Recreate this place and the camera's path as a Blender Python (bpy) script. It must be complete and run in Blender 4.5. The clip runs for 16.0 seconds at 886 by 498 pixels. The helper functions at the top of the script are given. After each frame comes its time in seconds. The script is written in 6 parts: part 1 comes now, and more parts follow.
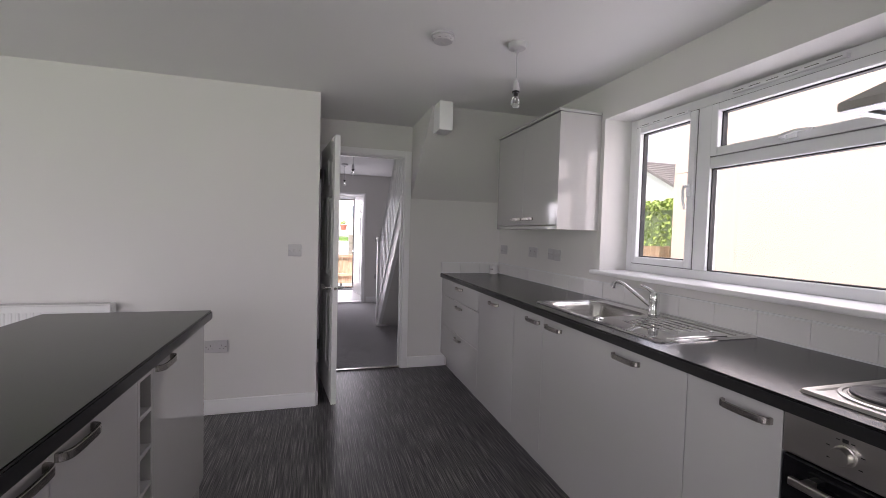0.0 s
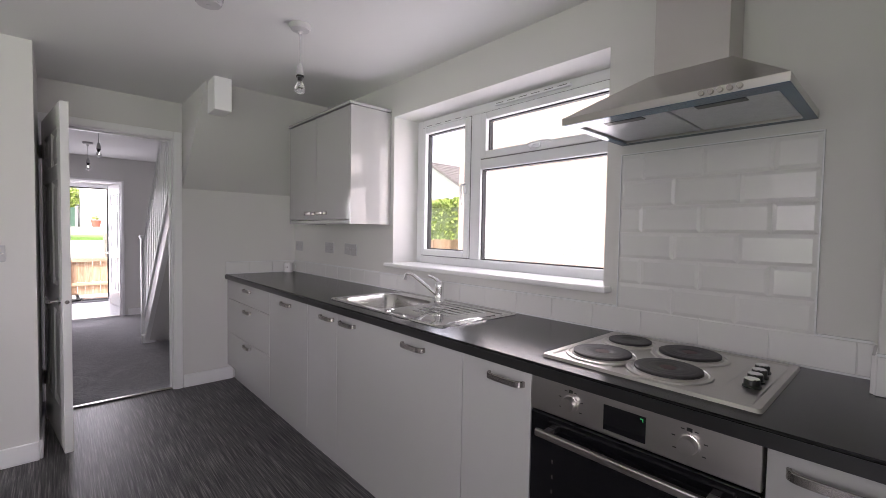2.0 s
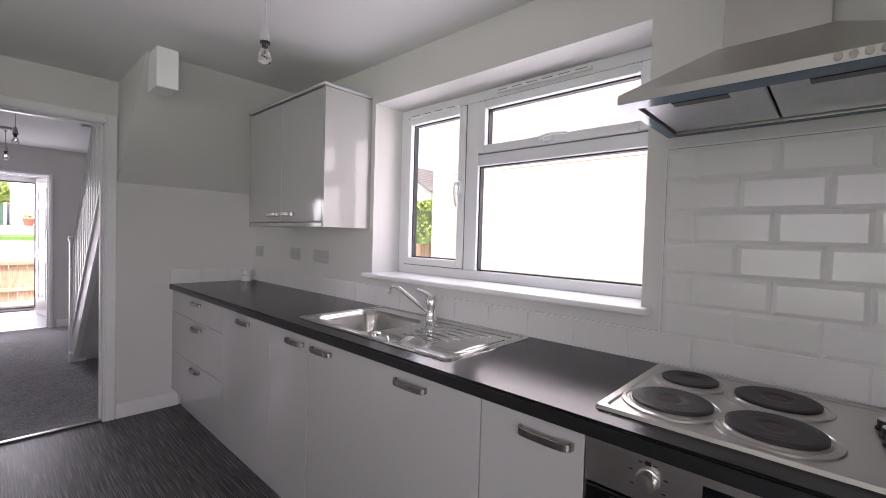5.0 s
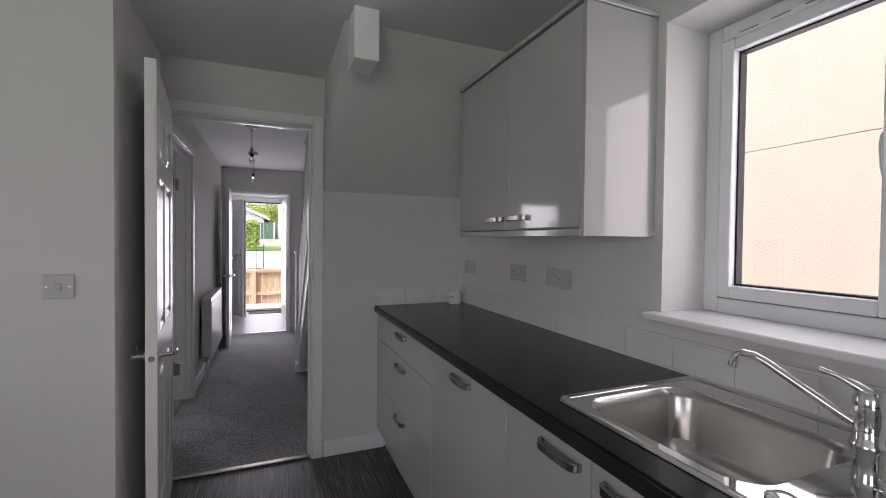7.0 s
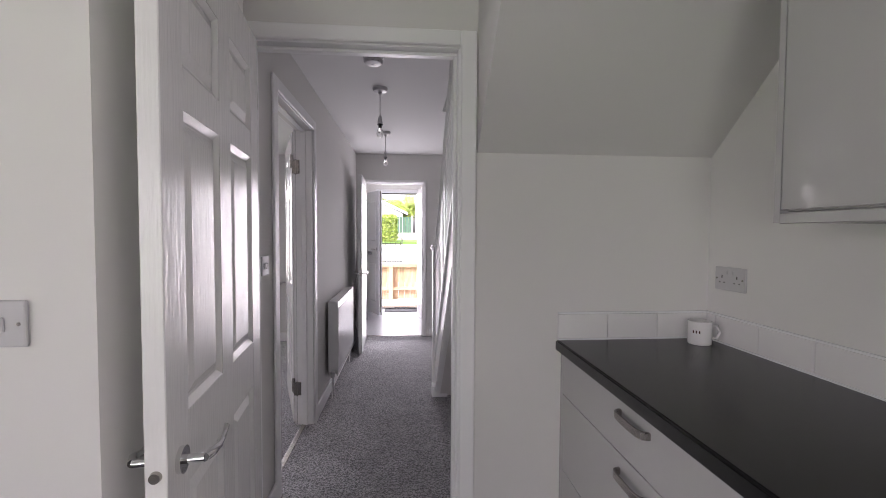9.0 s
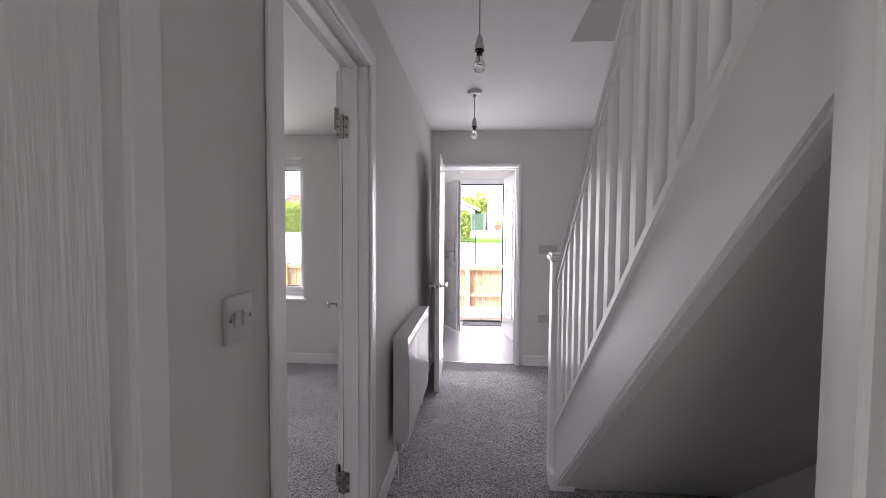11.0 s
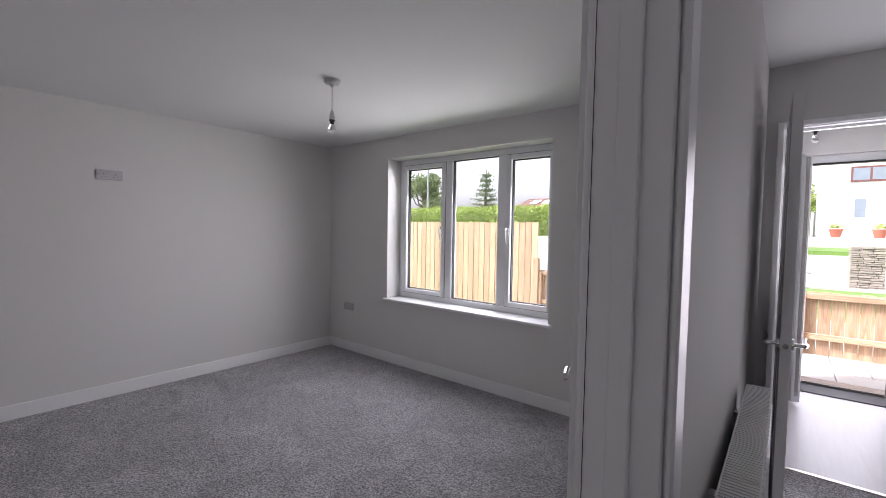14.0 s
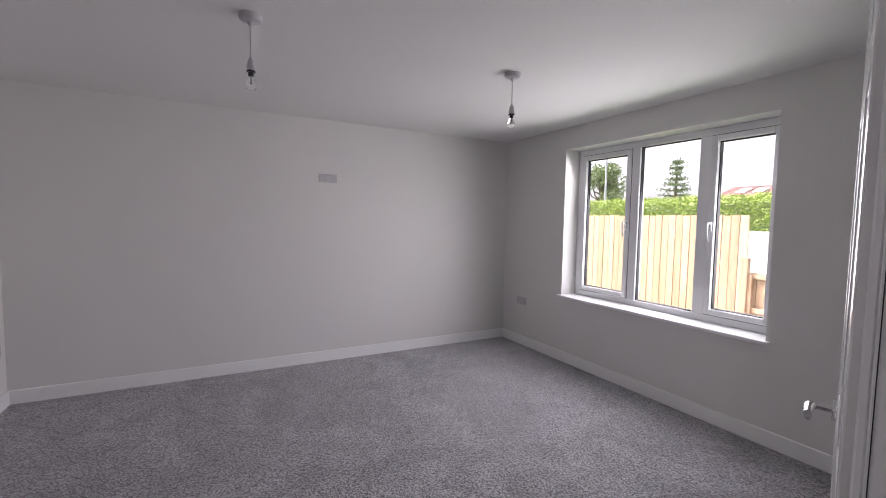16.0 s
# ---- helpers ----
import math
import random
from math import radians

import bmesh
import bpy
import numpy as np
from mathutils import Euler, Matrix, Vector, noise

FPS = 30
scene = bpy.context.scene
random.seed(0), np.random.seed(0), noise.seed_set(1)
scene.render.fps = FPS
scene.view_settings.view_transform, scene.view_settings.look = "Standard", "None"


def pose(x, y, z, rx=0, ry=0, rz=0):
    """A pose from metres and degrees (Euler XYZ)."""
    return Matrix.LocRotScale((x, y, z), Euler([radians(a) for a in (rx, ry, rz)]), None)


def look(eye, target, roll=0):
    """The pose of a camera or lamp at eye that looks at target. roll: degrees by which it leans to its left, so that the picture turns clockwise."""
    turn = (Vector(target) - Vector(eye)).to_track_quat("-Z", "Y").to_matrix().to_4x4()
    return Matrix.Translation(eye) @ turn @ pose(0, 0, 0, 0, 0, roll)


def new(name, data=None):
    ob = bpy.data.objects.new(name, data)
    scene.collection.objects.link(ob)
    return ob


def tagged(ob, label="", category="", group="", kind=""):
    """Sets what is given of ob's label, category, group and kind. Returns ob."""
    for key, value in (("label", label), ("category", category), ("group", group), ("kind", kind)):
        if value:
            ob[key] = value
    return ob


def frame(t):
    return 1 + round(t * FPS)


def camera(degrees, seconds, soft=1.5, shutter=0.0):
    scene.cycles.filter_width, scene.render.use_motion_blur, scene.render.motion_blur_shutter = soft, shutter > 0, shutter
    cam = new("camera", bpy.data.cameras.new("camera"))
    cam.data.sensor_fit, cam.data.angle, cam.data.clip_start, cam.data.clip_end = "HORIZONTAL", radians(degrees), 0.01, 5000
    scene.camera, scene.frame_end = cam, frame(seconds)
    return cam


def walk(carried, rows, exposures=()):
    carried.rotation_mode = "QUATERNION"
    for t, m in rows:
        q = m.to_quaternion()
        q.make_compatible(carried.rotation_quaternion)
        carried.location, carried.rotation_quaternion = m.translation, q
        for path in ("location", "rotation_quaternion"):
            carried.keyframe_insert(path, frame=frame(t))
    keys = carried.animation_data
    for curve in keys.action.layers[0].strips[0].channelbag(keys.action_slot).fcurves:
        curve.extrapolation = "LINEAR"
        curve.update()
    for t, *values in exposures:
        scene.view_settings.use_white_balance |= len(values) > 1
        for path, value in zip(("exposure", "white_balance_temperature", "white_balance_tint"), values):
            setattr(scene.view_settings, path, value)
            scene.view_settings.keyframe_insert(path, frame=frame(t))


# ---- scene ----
cam = camera(92.4, 16.0, soft=0.55)
PATH = [
    (0, (0.788, 0.774, 1.305), (1.353, 2.691, 1.228), 1.6),
    (0.5, (0.806, 0.792, 1.302), (1.699, 2.58, 1.233), 1.1),
    (1, (0.837, 0.797, 1.299), (1.948, 2.459, 1.234), 1.1),
    (1.5, (0.857, 0.797, 1.299), (2.109, 2.356, 1.229), 1.0),
    (2, (0.879, 0.794, 1.297), (2.223, 2.274, 1.222), 1.0),
    (2.5, (0.898, 0.791, 1.297), (2.344, 2.171, 1.219), 1.1),
    (3, (0.904, 0.788, 1.289), (2.45, 2.054, 1.213), 1.4),
    (3.2, (0.902, 0.79, 1.287), (2.48, 2.018, 1.212), 1.6),
    (5.3, (1.069, 1.266, 1.309), (2.461, 2.701, 1.267), 1.7),
    (5.5, (1.102, 1.346, 1.3), (2.427, 2.844, 1.265), 1.6),
    (6, (1.161, 1.598, 1.328), (2.34, 3.213, 1.29), 1.1),
    (6.5, (1.231, 1.838, 1.319), (2.222, 3.575, 1.279), 0.6),
    (7, (1.319, 2.091, 1.327), (2.078, 3.941, 1.287), 0.6),
    (7.5, (1.346, 2.353, 1.314), (1.916, 4.269, 1.262), 1.1),
    (8, (1.344, 2.618, 1.332), (1.816, 4.561, 1.272), 0.6),
    (8.5, (1.359, 2.896, 1.318), (1.689, 4.867, 1.249), 0.4),
    (9, (1.37, 3.163, 1.32), (1.536, 5.155, 1.243), 0.3),
    (9.2, (1.366, 3.274, 1.303), (1.502, 5.268, 1.237), 0.5),
    (11.3, (1.146, 4.503, 1.345), (0.938, 6.49, 1.247), 0.3),
    (11.5, (1.124, 4.592, 1.349), (0.883, 6.575, 1.248), 0.3),
    (12, (1.064, 4.839, 1.342), (0.692, 6.801, 1.241), 0.3),
    (12.5, (1.022, 5.029, 1.352), (0.482, 6.952, 1.253), 0.5),
    (13, (0.958, 5.231, 1.356), (0.267, 7.105, 1.262), 1.0),
    (13.5, (0.895, 5.357, 1.357), (-0.073, 7.104, 1.264), 1.1),
    (14, (0.856, 5.451, 1.341), (-0.404, 7.002, 1.25), 1.0),
    (14.5, (0.815, 5.485, 1.349), (-0.672, 6.818, 1.246), 1.1),
    (15, (0.8, 5.491, 1.337), (-0.829, 6.647, 1.23), 1.3),
    (15.5, (0.8, 5.477, 1.339), (-0.904, 6.517, 1.219), 1.2),
    (16, (0.799, 5.452, 1.344), (-0.959, 6.394, 1.21), 1.0),
]
walk(cam, [(t, look(eye, target, roll)) for t, eye, target, roll in PATH], exposures=[(0, 0.85, 6300, 27), (2, 1.15, 6300, 27), (3.2, 1.25, 6300, 27), (5.3, 1, 6250, 28), (6, 0.6, 6200, 26), (7, 0.5, 6250, 24), (7.5, 0.8, 6300, 26), (8, 1.25, 6350, 27), (9, 1.4, 6350, 26), (11.3, 1.36, 6400, 24), (12.5, 1.12, 6300, 23), (13.5, 0.83, 6150, 22), (14, 0.76, 6200, 23), (14.5, 0.84, 6250, 24), (15, 1.1, 6250, 26), (16, 1.1, 6300, 26)])

# ---- world, sun, daylight ----
world = bpy.data.worlds.new("sky")
scene.world = world
world.use_nodes = True
wn, wl = world.node_tree.nodes, world.node_tree.links
sky = wn.new("ShaderNodeTexSky")
sky.sky_type = "NISHITA"
sky.sun_disc = False
sky.sun_elevation = radians(57.5)
sky.sun_rotation = radians(228.6)
sky.air_density, sky.dust_density, sky.ozone_density = 1.0, 5.0, 0.5
haze = wn.new("ShaderNodeHueSaturation")   # thin white cloud
haze.inputs["Saturation"].default_value, haze.inputs["Value"].default_value = 0.25, 2.1
wl.new(sky.outputs["Color"], haze.inputs["Color"])
wl.new(haze.outputs["Color"], wn["Background"].inputs["Color"])
wn["Background"].inputs["Strength"].default_value = 0.15

sun = new("sun", bpy.data.lights.new("sun", "SUN"))
sun.data.energy, sun.data.angle, sun.data.color = 3.6, radians(0.5), (1.0, 0.95, 0.88)
sun.matrix_world = look((-8.5, -7.5, 17.8), (0, 0, 0))


def daylight_lamp(name, eye, target, w, h, power, colour=(1.0, 1.0, 1.0), spread=180):
    """An area lamp that stands for daylight through a seen or added opening."""
    ob = new(name, bpy.data.lights.new(name, "AREA"))
    ob.data.shape, ob.data.size, ob.data.size_y, ob.data.energy, ob.data.color = "RECTANGLE", w, h, power, colour
    ob.data.spread = radians(spread)
    ob.matrix_world = look(eye, target)
    return ob


# Rear opening is out of view, assumed from the light on the kitchen walls.
daylight_lamp("daylight_patio", (-0.6, -1.86, 1.15), (-0.6, 1.0, 0.6), 2.3, 2.0, 21, (1.0, 0.99, 0.98))
# Fill lamp with an unseen west opening, added to brighten the hob wall.
daylight_lamp("west_fill", (-3.12, 1.2, 1.3), (0.5, 1.2, 0.8), 2.0, 1.6, 10, (1.0, 0.99, 0.98))
daylight_lamp("daylight_kitchen", (2.87, 2.38, 1.575), (0.87, 2.38, 1.475), 1.44, 0.94, 6.2, (0.96, 0.975, 1.0))
daylight_lamp("daylight_lounge", (-1.38, 8.69, 1.36), (-1.38, 6.69, 0.62), 1.66, 1.28, 18.5, (0.985, 0.985, 0.975), 150)
daylight_lamp("daylight_porch", (1.26, 10.40, 1.05), (1.26, 7.5, 0.85), 0.6, 1.85, 9.5)
# Extra lamp in the inner doorway, added to stand for porch bounce light.
daylight_lamp("hall_fill", (1.197, 8.515, 1.0), (1.197, 5.5, 1.5), 0.68, 1.8, 4.2)
# Fill lamp and its unseen window, added to lift the stairwell and hall.
daylight_lamp("stairwell_fill", (2.1, 6.59, 3.75), (2.1, 4.6, 2.7), 0.7, 1.0, 0.6, (1.0, 0.99, 0.98))

# ---- materials ----


def material(name, colour, rough=0.5, metal=0.0, vary=0.06, scale=6.0, bump=0.0, bump_scale=200.0, coat=0.0, stretch=(1, 1, 1), grain=0.0):
    """A paint, plastic or metal: colour that drifts at two scales, with fine relief."""
    m = bpy.data.materials.new(name)
    m.use_nodes = True
    n, l = m.node_tree.nodes, m.node_tree.links
    b = n["Principled BSDF"]
    b.inputs["Roughness"].default_value, b.inputs["Metallic"].default_value = rough, metal
    b.inputs["Coat Weight"].default_value = coat
    b.inputs["Coat Roughness"].default_value = 0.04
    co = n.new("ShaderNodeTexCoord")
    mp = n.new("ShaderNodeMapping")
    mp.inputs["Scale"].default_value = stretch
    l.new(co.outputs["Object"], mp.inputs["Vector"])
    big = n.new("ShaderNodeTexNoise")
    big.inputs["Scale"].default_value, big.inputs["Detail"].default_value = scale, 4
    l.new(mp.outputs["Vector"], big.inputs["Vector"])
    ramp = n.new("ShaderNodeMapRange")
    ramp.inputs["To Min"].default_value, ramp.inputs["To Max"].default_value = 1 - vary, 1 + vary
    l.new(big.outputs["Fac"], ramp.inputs["Value"])
    fine = n.new("ShaderNodeTexNoise")
    fine.inputs["Scale"].default_value, fine.inputs["Detail"].default_value = bump_scale, 3
    l.new(mp.outputs["Vector"], fine.inputs["Vector"])
    gr = n.new("ShaderNodeMapRange")
    gr.inputs["To Min"].default_value, gr.inputs["To Max"].default_value = 1 - grain, 1 + grain
    l.new(fine.outputs["Fac"], gr.inputs["Value"])
    mul = n.new("ShaderNodeMath")
    mul.operation = "MULTIPLY"
    l.new(ramp.outputs["Result"], mul.inputs[0])
    l.new(gr.outputs["Result"], mul.inputs[1])
    mix = n.new("ShaderNodeVectorMath")
    mix.operation = "SCALE"
    mix.inputs[0].default_value = colour
    l.new(mul.outputs["Value"], mix.inputs["Scale"])
    l.new(mix.outputs["Vector"], b.inputs["Base Color"])
    if bump:
        bp = n.new("ShaderNodeBump")
        bp.inputs["Strength"].default_value, bp.inputs["Distance"].default_value = bump, 0.002
        l.new(fine.outputs["Fac"], bp.inputs["Height"])
        l.new(bp.outputs["Normal"], b.inputs["Normal"])
    return m


def vinyl():
    """Dark floor vinyl with a fine streaked weave that runs along y."""
    m = material("vinyl_floor", (0.045, 0.043, 0.045), 0.42, vary=0.25, scale=1.4)
    n, l = m.node_tree.nodes, m.node_tree.links
    b = n["Principled BSDF"]
    co = n.new("ShaderNodeTexCoord")
    mp = n.new("ShaderNodeMapping")
    mp.inputs["Scale"].default_value = (165, 4.0, 1)
    mp.inputs["Rotation"].default_value = (0, 0, 0.0)
    l.new(co.outputs["Object"], mp.inputs["Vector"])
    tx = n.new("ShaderNodeTexNoise")
    tx.inputs["Scale"].default_value, tx.inputs["Detail"].default_value, tx.inputs["Roughness"].default_value = 1.0, 3, 0.6
    l.new(mp.outputs["Vector"], tx.inputs["Vector"])
    cr = n.new("ShaderNodeValToRGB")
    cr.color_ramp.elements[0].position, cr.color_ramp.elements[0].color = 0.38, (0.024, 0.023, 0.026, 1)
    cr.color_ramp.elements[1].position, cr.color_ramp.elements[1].color = 0.68, (0.25, 0.237, 0.233, 1)
    e = cr.color_ramp.elements.new(0.54)
    e.color = (0.10, 0.095, 0.097, 1)
    l.new(tx.outputs["Fac"], cr.inputs["Fac"])
    l.new(cr.outputs["Color"], b.inputs["Base Color"])
    bp = n.new("ShaderNodeBump")
    bp.inputs["Strength"].default_value, bp.inputs["Distance"].default_value = 0.15, 0.001
    l.new(tx.outputs["Fac"], bp.inputs["Height"])
    l.new(bp.outputs["Normal"], b.inputs["Normal"])
    return m


def carpet():
    """Grey twist-pile carpet, mottled by the lie of the pile."""
    m = material("carpet", (0.2, 0.2, 0.2), 0.95)
    n, l = m.node_tree.nodes, m.node_tree.links
    b = n["Principled BSDF"]
    b.inputs["Sheen Weight"].default_value = 0.35
    co = n.new("ShaderNodeTexCoord")
    tuft = n.new("ShaderNodeTexVoronoi")
    tuft.inputs["Scale"].default_value = 150
    l.new(co.outputs["Object"], tuft.inputs["Vector"])
    mid = n.new("ShaderNodeTexNoise")
    mid.inputs["Scale"].default_value, mid.inputs["Detail"].default_value, mid.inputs["Roughness"].default_value = 112, 4, 0.8
    l.new(co.outputs["Object"], mid.inputs["Vector"])
    lie = n.new("ShaderNodeTexNoise")
    lie.inputs["Scale"].default_value, lie.inputs["Detail"].default_value, lie.inputs["Distortion"].default_value = 2.6, 3, 1.2
    l.new(co.outputs["Object"], lie.inputs["Vector"])
    cr = n.new("ShaderNodeValToRGB")
    cr.color_ramp.elements[0].position, cr.color_ramp.elements[0].color = 0.405, (0.024, 0.0235, 0.0265, 1)
    cr.color_ramp.elements[1].position, cr.color_ramp.elements[1].color = 0.605, (0.58, 0.57, 0.595, 1)
    l.new(mid.outputs["Fac"], cr.inputs["Fac"])
    mr = n.new("ShaderNodeMapRange")
    mr.inputs["From Min"].default_value, mr.inputs["From Max"].default_value = 0.35, 0.65
    mr.inputs["To Min"].default_value, mr.inputs["To Max"].default_value = 0.86, 1.16
    l.new(lie.outputs["Fac"], mr.inputs["Value"])
    sc = n.new("ShaderNodeVectorMath")
    sc.operation = "SCALE"
    l.new(cr.outputs["Color"], sc.inputs[0])
    l.new(mr.outputs["Result"], sc.inputs["Scale"])
    l.new(sc.outputs["Vector"], b.inputs["Base Color"])
    bp = n.new("ShaderNodeBump")
    bp.inputs["Strength"].default_value, bp.inputs["Distance"].default_value = 0.7, 0.006
    add = n.new("ShaderNodeMath")
    add.operation = "ADD"
    l.new(tuft.outputs["Distance"], add.inputs[0])
    l.new(mid.outputs["Fac"], add.inputs[1])
    l.new(add.outputs["Value"], bp.inputs["Height"])
    l.new(bp.outputs["Normal"], b.inputs["Normal"])
    return m


def timber(name, dark, light, scale=1.0, axis=(14, 14, 1.2)):
    """Softwood with grain along z and knots; each board differs."""
    m = material(name, light, 0.75)
    n, l = m.node_tree.nodes, m.node_tree.links
    b = n["Principled BSDF"]
    co = n.new("ShaderNodeTexCoord")
    info = n.new("ShaderNodeObjectInfo")
    geo = n.new("ShaderNodeNewGeometry")
    sh = n.new("ShaderNodeVectorMath")
    sh.operation = "ADD"
    cmb = n.new("ShaderNodeCombineXYZ")
    addr = n.new("ShaderNodeMath")
    addr.operation = "MULTIPLY_ADD"
    addr.inputs[1].default_value = 40.0
    l.new(info.outputs["Random"], addr.inputs[0])
    l.new(geo.outputs["Random Per Island"], addr.inputs[2])
    l.new(addr.outputs["Value"], cmb.inputs["X"])
    l.new(addr.outputs["Value"], cmb.inputs["Z"])
    l.new(co.outputs["Object"], sh.inputs[0])
    l.new(cmb.outputs["Vector"], sh.inputs[1])
    mp = n.new("ShaderNodeMapping")
    mp.inputs["Scale"].default_value = tuple(a * scale for a in axis)
    l.new(sh.outputs["Vector"], mp.inputs["Vector"])
    tx = n.new("ShaderNodeTexNoise")
    tx.inputs["Scale"].default_value, tx.inputs["Detail"].default_value, tx.inputs["Distortion"].default_value = 2.0, 4, 1.5
    l.new(mp.outputs["Vector"], tx.inputs["Vector"])
    cr = n.new("ShaderNodeValToRGB")
    cr.color_ramp.elements[0].position, cr.color_ramp.elements[0].color = 0.3, (*dark, 1)
    cr.color_ramp.elements[1].position, cr.color_ramp.elements[1].color = 0.6, (*light, 1)
    l.new(tx.outputs["Fac"], cr.inputs["Fac"])
    mr = n.new("ShaderNodeMapRange")
    mr.inputs["To Min"].default_value, mr.inputs["To Max"].default_value = 0.82, 1.15
    l.new(info.outputs["Random"], mr.inputs["Value"])
    sc = n.new("ShaderNodeVectorMath")
    sc.operation = "SCALE"
    l.new(cr.outputs["Color"], sc.inputs[0])
    l.new(mr.outputs["Result"], sc.inputs["Scale"])
    knot = n.new("ShaderNodeTexVoronoi")
    knot.inputs["Scale"].default_value = 2.6
    l.new(sh.outputs["Vector"], knot.inputs["Vector"])
    kr = n.new("ShaderNodeMapRange")
    kr.inputs["From Min"].default_value, kr.inputs["From Max"].default_value = 0.03, 0.09
    kr.inputs["To Min"].default_value, kr.inputs["To Max"].default_value = 0.35, 1.0
    l.new(knot.outputs["Distance"], kr.inputs["Value"])
    sk = n.new("ShaderNodeVectorMath")
    sk.operation = "SCALE"
    l.new(sc.outputs["Vector"], sk.inputs[0])
    l.new(kr.outputs["Result"], sk.inputs["Scale"])
    l.new(sk.outputs["Vector"], b.inputs["Base Color"])
    return m


def glass(name="bulb_glass"):
    m = bpy.data.materials.new(name)
    m.use_nodes = True
    b = m.node_tree.nodes["Principled BSDF"]
    b.inputs["Base Color"].default_value = (0.98, 0.99, 0.98, 1)
    b.inputs["Roughness"].default_value, b.inputs["Transmission Weight"].default_value, b.inputs["IOR"].default_value = 0.0, 1.0, 1.45
    return m


def thin_glass(name):
    """A flat sealed pane: clear, with a mirror gloss that grows towards grazing."""
    m = bpy.data.materials.new(name)
    m.use_nodes = True
    n, l = m.node_tree.nodes, m.node_tree.links
    n.remove(n["Principled BSDF"])
    clear = n.new("ShaderNodeBsdfTransparent")
    clear.inputs["Color"].default_value = (0.97, 0.98, 0.975, 1)
    gloss = n.new("ShaderNodeBsdfGlossy")
    gloss.inputs["Roughness"].default_value = 0.0
    lw = n.new("ShaderNodeLayerWeight")
    pw = n.new("ShaderNodeMath")
    pw.operation = "POWER"
    pw.inputs[1].default_value = 5.0
    l.new(lw.outputs["Facing"], pw.inputs[0])
    fr = n.new("ShaderNodeMath")
    fr.operation = "MULTIPLY_ADD"
    fr.inputs[1].default_value, fr.inputs[2].default_value = 0.9, 0.035
    l.new(pw.outputs["Value"], fr.inputs[0])
    mix = n.new("ShaderNodeMixShader")
    l.new(fr.outputs["Value"], mix.inputs["Fac"])
    l.new(clear.outputs["BSDF"], mix.inputs[1])
    l.new(gloss.outputs["BSDF"], mix.inputs[2])
    l.new(mix.outputs["Shader"], n["Material Output"].inputs["Surface"])
    return m


WALL = material("wall_paint", (0.725, 0.716, 0.697), 0.75, vary=0.025, scale=1.1, bump=0.10, bump_scale=90)
CEIL = material("ceiling_paint", (0.80, 0.80, 0.79), 0.85, vary=0.025, scale=1.0, bump=0.08, bump_scale=70)
GLOSS = material("white_gloss_paint", (0.88, 0.88, 0.88), 0.34, vary=0.02, scale=5, bump=0.06, bump_scale=30)
DOOR = material("white_satin_door", (0.82, 0.82, 0.81), 0.25, vary=0.02, scale=3, bump=0.55, bump_scale=9, stretch=(14, 14, 1))
UPVC = material("white_plastic", (0.84, 0.85, 0.86), 0.25, vary=0.015, scale=4)
# Grey for vent slots and sash gaps, with their shade in the colour.
VENTGREY = material("shaded_gap_grey", (0.20, 0.20, 0.205), 0.6, vary=0.05)
PLAST = material("switch_plastic", (0.53, 0.522, 0.535), 0.35, vary=0.02, scale=20)
GASKET = material("rubber_gasket", (0.015, 0.015, 0.016), 0.6, vary=0.1)
CAB = material("gloss_laminate", (0.48, 0.477, 0.468), 0.08, vary=0.015, scale=2, coat=0.35, bump=0.012, bump_scale=5)
CARC = material("carcass_board", (0.60, 0.60, 0.58), 0.45, vary=0.03, scale=4)
TOP = material("black_worktop", (0.006, 0.006, 0.0064), 0.21, vary=0.12, scale=60, bump=0.06, bump_scale=450, grain=0.4)
TOP.node_tree.nodes["Principled BSDF"].inputs["Specular IOR Level"].default_value = 0.34
STEEL = material("brushed_steel", (0.56, 0.54, 0.515), 0.28, 1.0, vary=0.06, scale=3, bump=0.05, bump_scale=90, stretch=(1, 0.02, 1))
SINK = material("sink_steel", (0.60, 0.585, 0.56), 0.24, 1.0, vary=0.05, scale=8, bump=0.03, bump_scale=160, stretch=(1, 0.05, 1))
POLISHED = material("polished_sink_steel", (0.66, 0.655, 0.65), 0.05, 1.0, vary=0.04, scale=5, bump=0.10, bump_scale=5)
CHROME = material("chrome", (0.80, 0.80, 0.80), 0.06, 1.0, vary=0.02, scale=4)
NICKEL = material("satin_nickel", (0.40, 0.38, 0.355), 0.27, 1.0, vary=0.04, scale=10)
BLACK = material("black_plastic", (0.012, 0.012, 0.012), 0.3, vary=0.1, scale=10)
IRON = material("cast_iron", (0.03, 0.028, 0.028), 0.5, vary=0.3, scale=9, bump=0.15, bump_scale=120)
DARKGLASS = material("black_oven_glass", (0.006, 0.006, 0.007), 0.04, vary=0.05)
TILE = material("white_tile_glaze", (0.80, 0.795, 0.785), 0.18, vary=0.02, scale=9, bump=0.02, bump_scale=14)
GROUT = material("grout", (0.80, 0.795, 0.785), 0.8, vary=0.05, scale=30)
VINYL = vinyl()
PORCHV = material("porch_vinyl", (0.40, 0.395, 0.415), 0.4, vary=0.12, scale=3, stretch=(12, 1, 1), grain=0.12, bump_scale=60)
CARPET = carpet()
FENCE = timber("fence_timber", (0.36, 0.225, 0.135), (0.50, 0.355, 0.235))
RENDER = material("cream_render", (0.55, 0.46, 0.375), 0.9, vary=0.05, scale=2, bump=0.3, bump_scale=150)
WHITEREN = material("white_render", (0.78, 0.78, 0.77), 0.9, vary=0.05, scale=2, bump=0.3, bump_scale=150)
